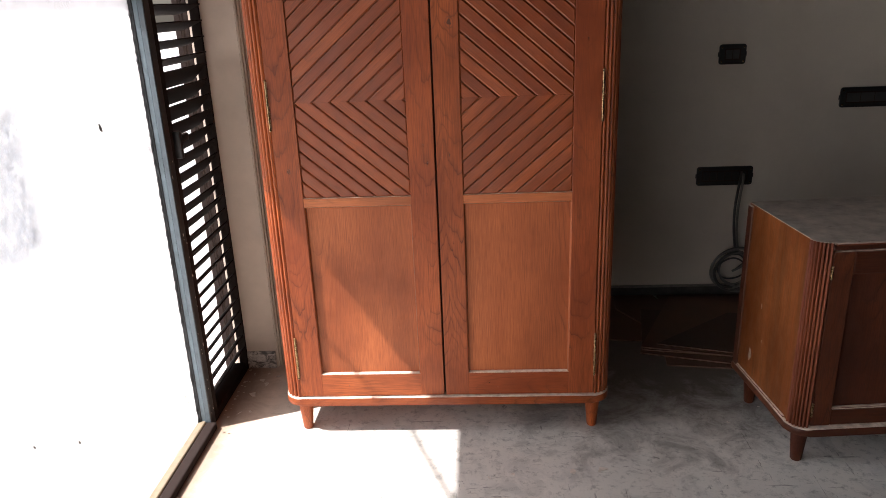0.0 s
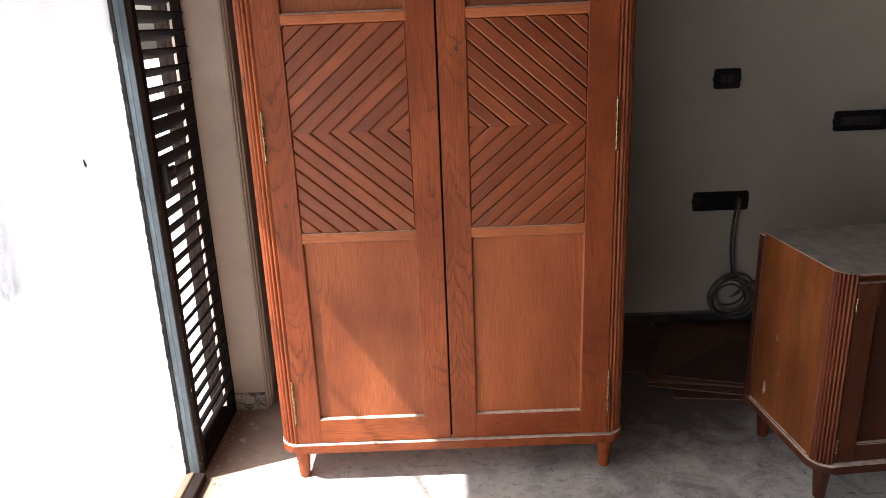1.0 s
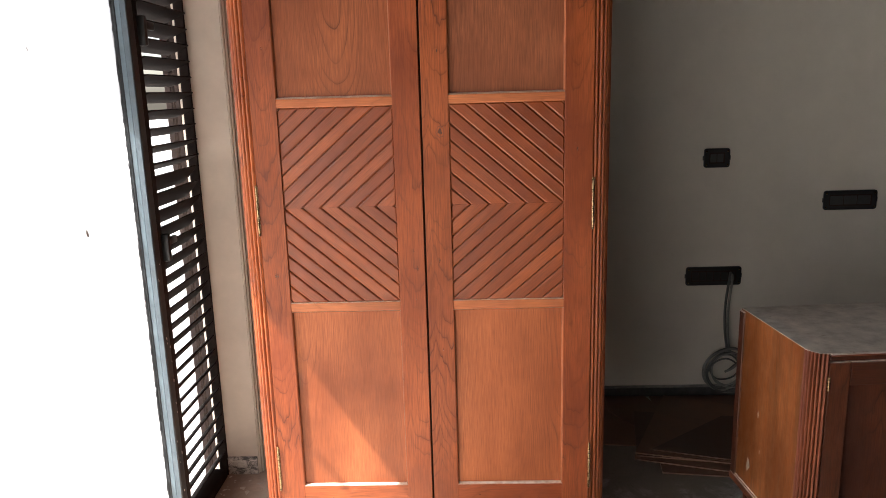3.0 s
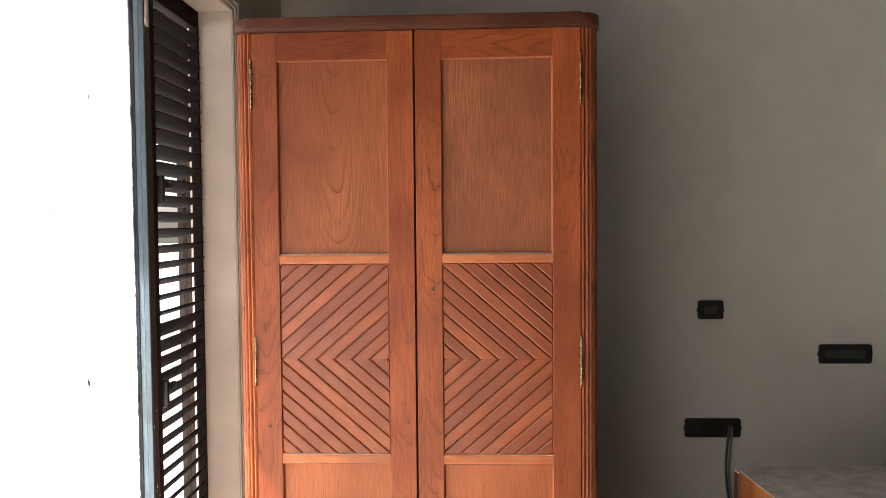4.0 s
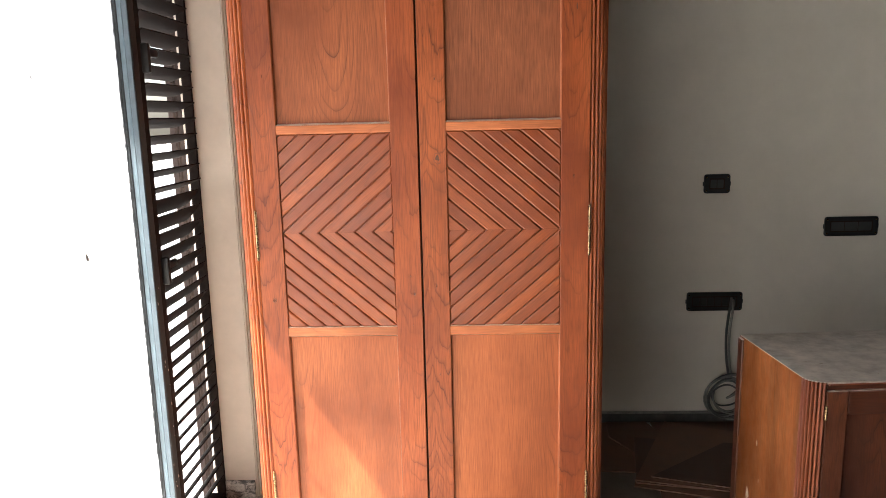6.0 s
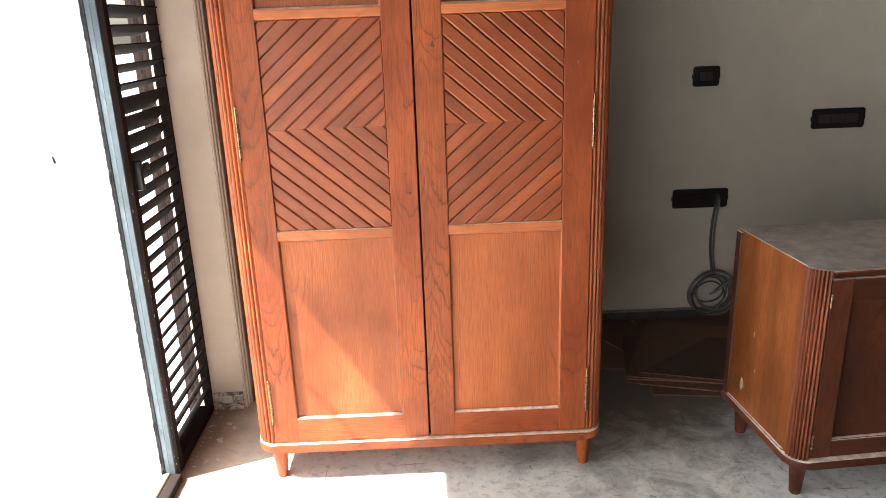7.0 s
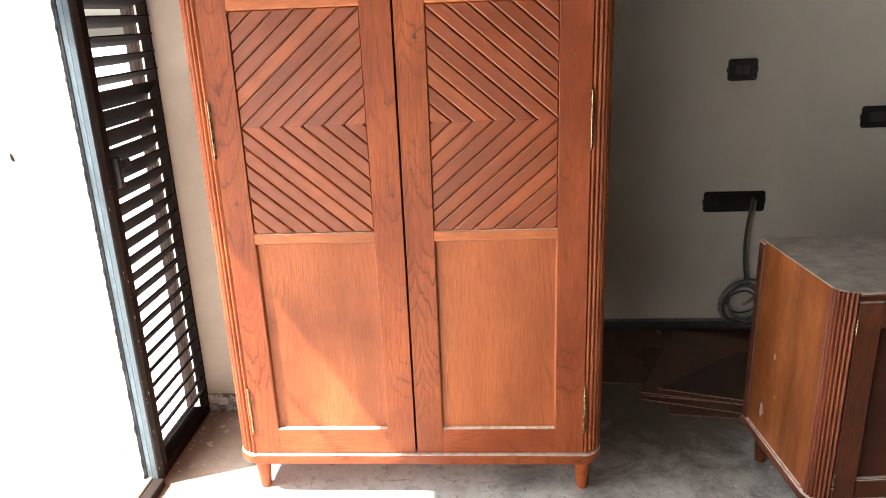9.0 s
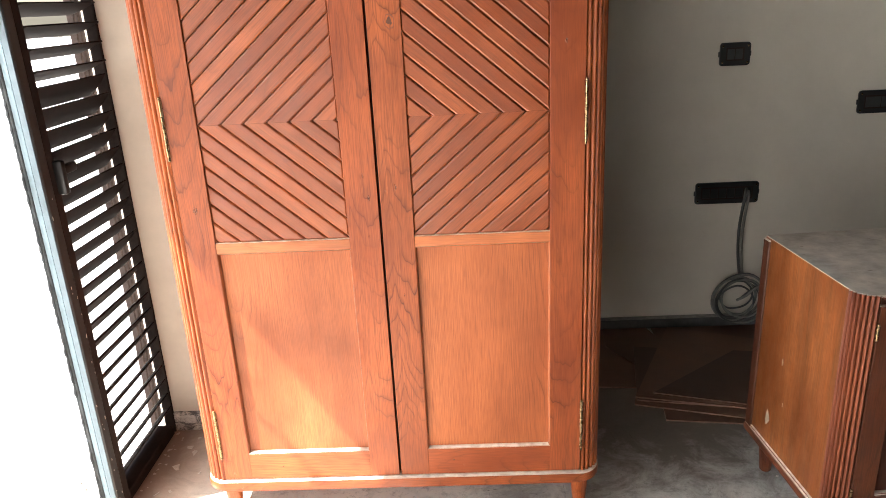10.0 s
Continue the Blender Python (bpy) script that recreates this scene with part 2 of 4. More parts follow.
gouge_mat = plain("gouged_veneer", (0.36, 0.26, 0.19), 0.9, vary=0.4, scale=110)
# near-black colour standing for the shade in door gaps and box recesses
dark_gap = plain("unlit_wood", (0.03, 0.012, 0.007), 0.8, vary=0.3, scale=20)


for bm_nodes in (board_brown.node_tree,):
    base = bm_nodes.nodes["Principled BSDF"].inputs["Base Color"]
    was = base.links[0].from_socket
    tone = bm_nodes.nodes.new("ShaderNodeHueSaturation")
    who = bm_nodes.nodes.new("ShaderNodeObjectInfo")
    bm_nodes.links.new(math_node(bm_nodes, "ADD", math_node(bm_nodes, "MULTIPLY", who.outputs["Random"], 0.9), 0.7), tone.inputs["Value"])
    bm_nodes.links.new(was, tone.inputs["Color"])
    bm_nodes.links.new(tone.outputs[0], base)


def floor_shader():
    m, nt, bsdf = shader("cement_floor")
    v = placed(nt)
    big = noise_at(nt, v, 1.6, 5.0, 0.6)
    patch = noise_at(nt, v, 7.0, 9.0, 0.72, 0.6)
    small = noise_at(nt, v, 34, 8.0, 0.75)
    grit = noise_at(nt, v, 170, 3.0, 0.6)
    c = mix(nt, ramp(nt, big, [(0.32, 0.0), (0.68, 1.0)]), (0.61, 0.612, 0.58), (0.76, 0.748, 0.70))
    c = mix(nt, ramp(nt, patch, [(0.40, 0.40), (0.52, 0.0)]), c, (0.36, 0.38, 0.375))
    c = mix(nt, ramp(nt, patch, [(0.56, 0.0), (0.70, 0.5)]), c, (0.74, 0.715, 0.66))
    c = mix(nt, ramp(nt, small, [(0.36, 0.55), (0.48, 0.0)]), c, (0.18, 0.20, 0.195))
    c = mix(nt, ramp(nt, grit, [(0.55, 0.0), (0.75, 0.35)]), c, (0.58, 0.55, 0.50))
    # scrape marks in two directions
    for stretch, turn, cut in (((9, 70, 1), 0.35, 0.635), ((60, 8, 1), 0.2, 0.65), ((30, 30, 1), 0.8, 0.67)):
        mp = nt.nodes.new("ShaderNodeMapping")
        mp.inputs["Scale"].default_value = stretch
        mp.inputs["Rotation"].default_value = (0, 0, turn)
        nt.links.new(v, mp.inputs["Vector"])
        scr = noise_at(nt, mp.outputs[0], 1.0, 5.0, 0.7, 0.9)
        c = mix(nt, ramp(nt, scr, [(cut, 0.0), (cut + 0.03, 0.6)]), c, (0.07, 0.08, 0.085))
    # brown sweepings round the stacked boards, spread wider to paint the wardrobe's shade
    away = nt.nodes.new("ShaderNodeVectorMath")
    away.operation = "DISTANCE"
    nt.links.new(v, away.inputs[0])
    away.inputs[1].default_value = (0.74, 2.70, 0.0)
    reach = math_node(nt, "ADD", away.outputs["Value"], math_node(nt, "MULTIPLY", math_node(nt, "ADD", patch, -0.5), 1.1))
    c = mix(nt, ramp(nt, reach, [(0.34, 0.88), (0.90, 0.0)]), c, (0.110, 0.080, 0.062))
    # red dust trodden in by the opening, paled to imitate light through louvres
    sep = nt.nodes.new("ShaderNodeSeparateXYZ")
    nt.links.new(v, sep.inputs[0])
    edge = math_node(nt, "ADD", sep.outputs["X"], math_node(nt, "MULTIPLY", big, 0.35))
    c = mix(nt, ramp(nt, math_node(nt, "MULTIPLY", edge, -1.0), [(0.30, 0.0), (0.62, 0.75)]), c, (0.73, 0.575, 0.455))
    # a thick brown drift of dirt along the threshold
    drift = math_node(nt, "ADD", sep.outputs["X"], math_node(nt, "MULTIPLY", patch, 0.16))
    c = mix(nt, ramp(nt, math_node(nt, "MULTIPLY", drift, -1.0), [(0.70, 0.0), (0.82, 0.85)]), c, (0.29, 0.215, 0.165))
    nt.links.new(c, bsdf.inputs["Base Color"])
    nt.links.new(ramp(nt, small, [(0.3, 0.45), (0.7, 0.8)]), bsdf.inputs["Roughness"])
    bump(nt, bsdf, small, 0.3, 0.003)
    return m


def stone_skirting_shader():
    m, nt, bsdf = shader("stained_marble")
    n = noise_at(nt, placed(nt, (1, 1, 1.6)), 26, 7.0, 0.75, 0.8)
    c = ramp(nt, n, [(0.42, (0.10, 0.095, 0.09)), (0.50, (0.45, 0.42, 0.38)), (0.62, (0.68, 0.64, 0.58))])
    nt.links.new(c, bsdf.inputs["Base Color"])
    bsdf.inputs["Roughness"].default_value = 0.6
    return m


def glass_shader():
    """Window glass under a film of building dust, thickened so its glow lights the room."""
    m, nt, bsdf = shader("dusty_glass")
    out = nt.nodes["Material Output"]
    clear = nt.nodes.new("ShaderNodeBsdfTransparent")
    clear.inputs[0].default_value = (0.97, 0.985, 0.99, 1)
    gloss = node(nt, "BsdfGlossy", Roughness=0.03)
    film = nt.nodes.new("ShaderNodeBsdfTranslucent")
    film.inputs[0].default_value = (0.85, 0.86, 0.86, 1)
    fres = node(nt, "Fresnel", IOR=1.45)
    a = nt.nodes.new("ShaderNodeMixShader")
    nt.links.new(fres.outputs[0], a.inputs[0])
    nt.links.new(clear.outputs[0], a.inputs[1])
    nt.links.new(gloss.outputs[0], a.inputs[2])
    b = nt.nodes.new("ShaderNodeMixShader")
    n = noise_at(nt, placed(nt), 3.0, 6.0, 0.65)
    nt.links.new(ramp(nt, n, [(0.3, 0.25), (0.7, 0.31)]), b.inputs[0])
    nt.links.new(a.outputs[0], b.inputs[1])
    nt.links.new(film.outputs[0], b.inputs[2])
    nt.links.new(b.outputs[0], out.inputs[0])
    return m


def smear_shader():
    """Patchy dried cement wiped over glass."""
    m, nt, bsdf = shader("cement_smear")
    bsdf.inputs["Base Color"].default_value = (0.60, 0.66, 0.73, 1)
    bsdf.inputs["Roughness"].default_value = 0.9
    n = noise_at(nt, placed(nt, (1, 1, 0.6)), 45, 10.0, 0.85)
    broad = noise_at(nt, placed(nt), 5.0, 3.0, 0.6)
    sep = nt.nodes.new("ShaderNodeSeparateXYZ")
    nt.links.new(placed(nt), sep.inputs[0])
    dy = math_node(nt, "ABSOLUTE", math_node(nt, "MULTIPLY", math_node(nt, "ADD", sep.outputs["Y"], -1.22), 2.75), 0.0)
    dz = math_node(nt, "ABSOLUTE", math_node(nt, "MULTIPLY", math_node(nt, "ADD", sep.outputs["Z"], -1.08), 3.9), 0.0)
    rim = math_node(nt, "ADD", math_node(nt, "MAXIMUM", dy, dz), math_node(nt, "MULTIPLY", n, 0.35))
    worn = math_node(nt, "MULTIPLY", ramp(nt, rim, [(0.74, 1.0), (1.04, 0.0)]), ramp(nt, broad, [(0.35, 0.80), (0.6, 1.0)]))
    nt.links.new(math_node(nt, "MULTIPLY", worn, ramp(nt, n, [(0.36, 0.28), (0.62, 0.80)])), bsdf.inputs["Alpha"])
    return m


smear_mat = smear_shader()
floor_mat = floor_shader()
marble_mat = stone_skirting_shader()
glass_mat = glass_shader()


# ---- building helpers ----
def add_box(bm, x0, x1, y0, y1, z0, z1, bevel=0.0, segments=1):
    r = bmesh.ops.create_cube(bm, size=1.0)
    bmesh.ops.transform(bm, matrix=Matrix.LocRotScale(((x0 + x1) / 2, (y0 + y1) / 2, (z0 + z1) / 2), None, (x1 - x0, y1 - y0, z1 - z0)), verts=r["verts"])
    if bevel:
        bmesh.ops.bevel(bm, geom=list({e for v in r["verts"] for e in v.link_edges}), offset=bevel, segments=segments, profile=0.5, affect="EDGES")
    return bm


def box(x0, x1, y0, y1, z0, z1, bevel=0.0, segments=1):
    return add_box(bmesh.new(), x0, x1, y0, y1, z0, z1, bevel, segments)


def add_prism(bm, outline, z0, z1, bevel=0.0):
    """An outline in plan, extruded upwards."""
    lo = [bm.verts.new((x, y, z0)) for x, y in outline]
    hi = [bm.verts.new((x, y, z1)) for x, y in outline]
    n = len(outline)
    for i in range(n):
        bm.faces.new((lo[i], lo[(i + 1) % n], hi[(i + 1) % n], hi[i]))
    top, bot = bm.faces.new(hi), bm.faces.new(lo[::-1])
    if bevel:
        bmesh.ops.bevel(bm, geom=list(top.edges) + list(bot.edges), offset=bevel, segments=2, profile=0.5, affect="EDGES")
    return bm


def lathe(profile, steps=20, centre=(0, 0)):
    bm = bmesh.new()
    rings = []
    for r, z in profile:
        rings.append([bm.verts.new((centre[0] + r * math.cos(a), centre[1] + r * math.sin(a), z)) for a in (2 * math.pi * i / steps for i in range(steps))])
    for a, b in zip(rings, rings[1:]):
        for i in range(steps):
            bm.faces.new((a[i], a[(i + 1) % steps], b[(i + 1) % steps], b[i]))
    bm.faces.new(rings[0][::-1])
    bm.faces.new(rings[-1])
    return bm


def tube(points, radius, sides=8):
    """A round cable through the points."""
    bm = bmesh.new()
    pts = [Vector(p) for p in points]
    rings = []
    for i, p in enumerate(pts):
        d = (pts[min(i + 1, len(pts) - 1)] - pts[max(i - 1, 0)]).normalized()
        u = d.cross(Vector((0.31, 0.9, 0.2))).normalized()
        w = d.cross(u)
        rings.append([bm.verts.new(p + radius * (math.cos(a) * u + math.sin(a) * w)) for a in (2 * math.pi * k / sides for k in range(sides))])
    for a, b in zip(rings, rings[1:]):
        for i in range(sides):
            bm.faces.new((a[i], a[(i + 1) % sides], b[(i + 1) % sides], b[i]))
    bm.faces.new(rings[0][::-1])
    bm.faces.new(rings[-1])
    return bm


def mesh_of(bm, name, material, smooth=False):
    bmesh.ops.recalc_face_normals(bm, faces=bm.faces)
    me = bpy.data.meshes.new(name)
    bm.to_mesh(me)
    bm.free()
    me.materials.append(material)
    if smooth:
        me.shade_smooth()
        me.set_sharp_from_angle(angle=radians(40))
    return me


def part(name, bm, material, parent, label="", smooth=False):
    ob = new(name, mesh_of(bm, name, material, smooth))
    ob.parent = parent
    if parent is not None:
        ob.matrix_parent_inverse = parent.matrix_basis.inverted()
    if label:
        ob["label"] = label
    return ob


def thing(name, base, label, category, group="", kind=""):
    ob = new(name)
    ob.empty_display_size = 0.05
    ob.matrix_basis = pose(*base)
    return tagged(ob, label, category, group, kind)


def structure(name, bm, material, label, category=""):
    return tagged(part(name, bm, material, None), label, category or name.split("_")[0], kind="structure")


# ---- the room ----
WEST, NORTH, EAST, SOUTH, HIGH = -0.825, 3.275, 6.0, -3.4, 3.0
OUT = -0.995                     # outer face of the west wall
JAMB, HEAD, NEAR = 2.563, 2.375, -2.95   # the opening in the west wall

structure("floor", box(-1.03, EAST, SOUTH, NORTH, -0.12, 0.0), floor_mat, "grey cement floor, scraped, with reddish dust by the opening paled as louvre light")
structure("ceiling", box(OUT, EAST + 0.15, SOUTH - 0.15, NORTH + 0.15, HIGH, HIGH + 0.12), bounce_cut_ceiling, "unseen ceiling, near black to cut bounced light")
structure("wall_north", box(OUT, EAST + 0.15, NORTH, NORTH + 0.15, -0.12, HIGH), wall_paint, "greige painted plaster wall with open switch boxes", "wall")
structure("wall_east", box(EAST, EAST + 0.15, SOUTH, NORTH, -0.12, HIGH), bounce_cut_east, "unseen east wall, near black to cut bounced light", "wall")
structure("wall_south", box(OUT, EAST + 0.15, SOUTH - 0.15, SOUTH, -0.12, HIGH), bounce_cut_south, "unseen south wall, near black to cut bounced light", "wall")
bm = box(OUT, WEST, JAMB, NORTH, -0.12, HIGH)
add_box(bm, OUT, WEST, SOUTH, NEAR, -0.12, HIGH)
add_box(bm, OUT, WEST, NEAR, JAMB, HEAD, HIGH)
structure("wall_west", bm, reveal_paint, "greige painted plaster wall with a deep floor-length opening", "wall")


def casing():
    """Stepped plaster architrave round the opening, mitred at the corner."""
    bm = bmesh.new()
    for w0, w1, proud in ((0.0, 0.085, 0.008), (0.012, 0.07, 0.014), (0.03, 0.055, 0.019)):
        x1 = WEST + proud
        add_box(bm, WEST, x1, JAMB + w0, JAMB + w1, 0.0, HEAD + w1, 0.003)
        add_box(bm, WEST, x1, NEAR, JAMB + w0, HEAD + w0, HEAD + w1, 0.003)
    return bm


structure("trim", casing(), reveal_paint, "moulded plaster architrave round the opening", "trim")
structure("baseboard", box(-0.952, WEST - 0.004, JAMB - 0.012, JAMB, 0.0, 0.074, 0.002), marble_mat, "short white marble skirting stained with dark grime", "baseboard")
structure("baseboard", box(WEST, EAST, NORTH - 0.03, NORTH, 0.0, 0.050, 0.004), skirting_dark, "low dark stone skirting with a dusty top", "baseboard")

# ---- outdoors ----
structure("ground", box(-60, -1.03, -60, 60, -0.30, -0.06), outdoor_concrete, "pale sunlit concrete ground outside the opening", "ground")
structure("window_canopy", box(-1.68, OUT, -3.2, 3.9, 2.48, 2.58, 0.01), outdoor_plaster, "plastered concrete sunshade over the opening", "canopy")

# ---- window with glass ----
FACE = -0.945                    # room side of the frames
window = thing("window_1", (FACE, 0.4, 0), "large fixed glass pane in dark aluminium, dusty and speckled", "window", kind="structure")
GLASS = FACE - 0.045
POST = 2.10
part("window_frame", box(-1.01, FACE, POST, 2.139, 0.0, HEAD, 0.003), frame_black, window, "black upright post")
part("window_jamb", box(GLASS + 0.012, FACE - 0.019, POST - 0.004, POST, 0.02, HEAD - 0.04), frame_jamb, window, "aluminium rebate, coloured pale blue-grey for reflected daylight")
part("window_jamb", box(FACE - 0.0188, FACE - 0.002, POST - 0.0040, POST, 0.02, HEAD - 0.04, 0.001), frame_step, window, "aluminium edge strip, coloured grey-blue for reflected daylight")
part("glazing_bead", box(GLASS + 0.001, GLASS + 0.0105, POST - 0.0065, POST, 0.02, HEAD - 0.04, 0.002), gasket_mat, window, "dark grey rubber glazing bead")
part("window_frame", box(-1.01, FACE, NEAR, NEAR + 0.06, 0.0, HEAD, 0.003), frame_black, window)
part("window_frame", box(-1.01, FACE, NEAR + 0.06, POST, HEAD - 0.05, HEAD, 0.003), frame_black, window)
part("window_sill", box(-1.03, FACE - 0.020, NEAR + 0.06, POST, 0.0, 0.033, 0.003), track_mat, window, "dusty brass-coloured floor track")
part("window_sill", box(FACE - 0.020, FACE + 0.018, NEAR + 0.06, POST, 0.0, 0.028, 0.005, 2), louvre_brown, window, "worn black threshold")
pane = part("pane", box(GLASS - 0.006, GLASS, NEAR + 0.06, POST + 0.004, 0.023, HEAD - 0.05), glass_mat, window, "dusty clear glass")
pane.visible_shadow = False


def ragged(y0, y1, z0, z1, wander, seed, step=0.03):
    """A thin upright strip with an uneven near edge."""
    r = random.Random(seed)
    bm = bmesh.new()
    n = int((z1 - z0) / step)
    cols = []
    for i in range(n + 1):
        zz = z0 + (z1 - z0) * i / n
        w = y0 - wander * r.random() ** 2
        cols.append([bm.verts.new((xx, yy, zz)) for xx, yy in ((GLASS + 0.0005, w), (GLASS + 0.0045, w + 0.002), (GLASS + 0.0045, y1), (GLASS + 0.0005, y1))])
    for p, q in zip(cols, cols[1:]):
        for k in range(4):
            bm.faces.new((p[k], p[(k + 1) % 4], q[(k + 1) % 4], q[k]))
    bm.faces.new(cols[0])
    bm.faces.new(cols[-1][::-1])
    return bm


part("gasket", ragged(POST - 0.008, POST - 0.003, 0.03, HEAD - 0.05, 0.007, 2, 0.012), gasket_mat, window, "ragged dark gasket")

# dirt stuck to the glass
rng = random.Random(5)
for y, z, h in ((y_, z_, 0.8 * h_) for y_, z_, h_ in ((1.804, 1.136, 0.030), (1.648, 1.608, 0.012), (1.842, 1.933, 0.020), (1.577, 1.881, 0.012), (2.022, 0.177, 0.016), (2.037, 0.146, 0.014), (1.41, 0.407, 0.014), (1.249, 0.502, 0.016))):
    bm = bmesh.new()
    k = 7
    vs = []
    for x in (GLASS + 0.0002, GLASS + 0.0014):
        vs += [bm.verts.new((x, y + 0.30 * h * math.cos(6.283 * i / k) * rng.uniform(0.5, 1.3) - 0.25 * h * math.sin(6.283 * i / k), z + h * 0.55 * math.sin(6.283 * i / k) * rng.uniform(0.7, 1.2))) for i in range(k)]
    bmesh.ops.convex_hull(bm, input=vs)
    part("dirt_speck", bm, speck_mat, window, "dark dirt speck")

smear = bmesh.new()
rim = []
for i in range(26):
    a = 2 * math.pi * i / 26
    rim.append((GLASS + 0.0006, 1.22 + 0.34 * math.copysign(abs(math.cos(a)) ** 0.6, math.cos(a)) * rng.uniform(0.9, 1.08), 1.08 + 0.235 * math.copysign(abs(math.sin(a)) ** 0.6, math.sin(a)) * rng.uniform(0.85, 1.1)))
smear_front = [smear.verts.new(p) for p in rim]
smear_back = [smear.verts.new((p[0] + 0.0008, p[1], p[2])) for p in rim]
for i in range(26):
    j = (i + 1) % 26
    smear.faces.new((smear_front[i], smear_front[j], smear_back[j], smear_back[i]))
smear.faces.new(smear_back), smear.faces.new(smear_front[::-1])
part("cement_smear", smear, smear_mat, window, "dried grey cement smear").visible_shadow = False

putty = ragged(POST + 0.004, POST + 0.022, 2.20, 2.33, 0.004, 8, 0.02)
bmesh.ops.translate(putty, vec=(FACE - GLASS - 0.0003, 0, 0), verts=putty.verts)
part("putty_smear", putty, chip_mat, window, "pale putty smear")

for i in range(18):
    fy, fz, fs = POST + rng.uniform(0.004, 0.034), 0.05 + 1.3 * rng.random() ** 2.2, rng.uniform(0.003, 0.009)
    bm = bmesh.new()
    vs = [bm.verts.new((FACE + dx_, fy + 0.35 * fs * math.cos(1.26 * q) * rng.uniform(0.5, 1), fz + fs * math.sin(1.26 * q) * rng.uniform(0.5, 1))) for dx_ in (-0.0002, 0.0006) for q in range(5)]
    bmesh.ops.convex_hull(bm, input=vs)
    part("paint_fleck", bm, chip_mat, window, "pale paint fleck")

# ---- louvred shutter ----
shutter_ = thing("louvred_shutter", (-0.975, 2.35, 0), "dark brown louvred shutter with two banks of tilted slats", "shutter")
LV0, LV1 = 2.141, 2.557
part("stile", box(-1.006, FACE - 0.002, LV0, LV0 + 0.032, 0.0, HEAD - 0.002, 0.002), louvre_brown, shutter_)
part("stile", box(FACE - 0.036, FACE - 0.002, LV1 - 0.012, LV1, 0.0, HEAD - 0.002, 0.002), louvre_brown, shutter_)
part("rail", box(-1.006, FACE - 0.002, LV0 + 0.032, LV1 - 0.022, 0.0, 0.036, 0.003), louvre_brown, shutter_)
part("rail", box(-1.006, FACE - 0.002, LV0 + 0.032, LV1 - 0.022, HEAD - 0.07, HEAD - 0.002, 0.003), louvre_brown, shutter_)
PITCH = 0.0545


def slat_mesh():
    bm = bmesh.new()
    prof = [(-0.042, -0.002), (-0.042, 0.002), (-0.026, 0.0070), (0.0, 0.0090), (0.026, 0.0070), (0.042, 0.002), (0.042, -0.002), (0.024, -0.0030), (0.0, -0.0038), (-0.024, -0.0030)]
    a = [bm.verts.new((x, LV0 + 0.030, z)) for x, z in prof]
    b = [bm.verts.new((x, LV1 - 0.011, z)) for x, z in prof]
    n = len(prof)
    for i in range(n):
        bm.faces.new((a[i], a[(i + 1) % n], b[(i + 1) % n], b[i]))
    bm.faces.new(a[::-1]), bm.faces.new(b)
    # pivot pin
    add_box(bm, -0.004, 0.018, LV0 + 0.030, LV0 + 0.046, -0.009, 0.007, 0.002)
    return mesh_of(bm, "slat", louvre_brown, True)


slat_me = slat_mesh()
z = 0.074
while z < HEAD - 0.085:
    ob = new("slat", slat_me)
    ob.parent = shutter_
    ob.matrix_parent_inverse = shutter_.matrix_basis.inverted()
    tilt = 47.0 if z < 1.235 else 22.0
    ob.matrix_basis = pose(-0.978, 0, z, 0, -tilt, 0)
    z += PITCH
for hz in (1.69, 1.02):
    bm = box(FACE - 0.004, FACE + 0.022, LV0 + 0.018, LV0 + 0.040, hz - 0.045, hz + 0.045, 0.006, 2)
    add_box(bm, FACE + 0.004, FACE + 0.020, LV0 + 0.036, LV0 + 0.10, hz + 0.004, hz + 0.030, 0.006, 2)
    part("handle", bm, black_plastic, shutter_, "black tilt lever", True)
outer = thing("outer_frame", (-1.06, 2.52, 0), "slim dark upright bars fixed outside the shutter", "frame")
for y0, w in ((2.622, 0.010), (2.650, 0.014), (2.700, 0.018)):
    part("bar", box(-1.072, -1.050, y0, y0 + w, -0.06, HEAD + 0.1, 0.002), louvre_brown, outer)


# ---- cabinet joinery shared by wardrobe and sideboard ----
def reeded_outline(cx, cy, radius, a0, a1, count):
    """Points along an arc cut into convex reeds."""
    pts = []
    for k in range(count):
        for j in range(6):
            u = (k + j / 6) / count
            a = a0 + (a1 - a0) * u
            r = radius - 0.0078 * (1 - abs(math.sin(math.pi * j / 6)) ** 0.7)
            pts.append((cx + r * math.cos(a), cy + r * math.sin(a)))
    return pts


def rounded_plan(x0, x1, y0, y1, r, steps=8):
    """A plan with its two front corners rounded (front is y0)."""
    pts = [(x1, y1), (x0, y1)]
    for i in range(steps + 1):
        a = math.pi + math.pi / 2 * i / steps
        pts.append((x0 + r + r * math.cos(a), y0 + r + r * math.sin(a)))
    for i in range(steps + 1):
        a = 1.5 * math.pi + math.pi / 2 * i / steps
        pts.append((x1 - r + r * math.cos(a), y0 + r + r * math.sin(a)))
    return pts


def corner_post(x0, y0, r, z0, z1, left=True, reeds=6, depth=0.02):
    bm = bmesh.new()
    cx = x0 + r if left else x0 - r
    cy = y0 + r
    if left:
        arc = reeded_outline(cx, cy, r, math.pi, 1.5 * math.pi, reeds)
        pts = [(cx, cy + depth), (cx - r + 0.004, cy + depth)] + arc + [(cx, y0 + 0.004)]
    else:
        arc = reeded_outline(cx, cy, r, 1.5 * math.pi, 2 * math.pi, reeds)
        pts = [(cx, y0 + 0.004)] + arc + [(cx + r - 0.004, cy + depth), (cx, cy + depth)]
    return add_prism(bm, pts, z0, z1)


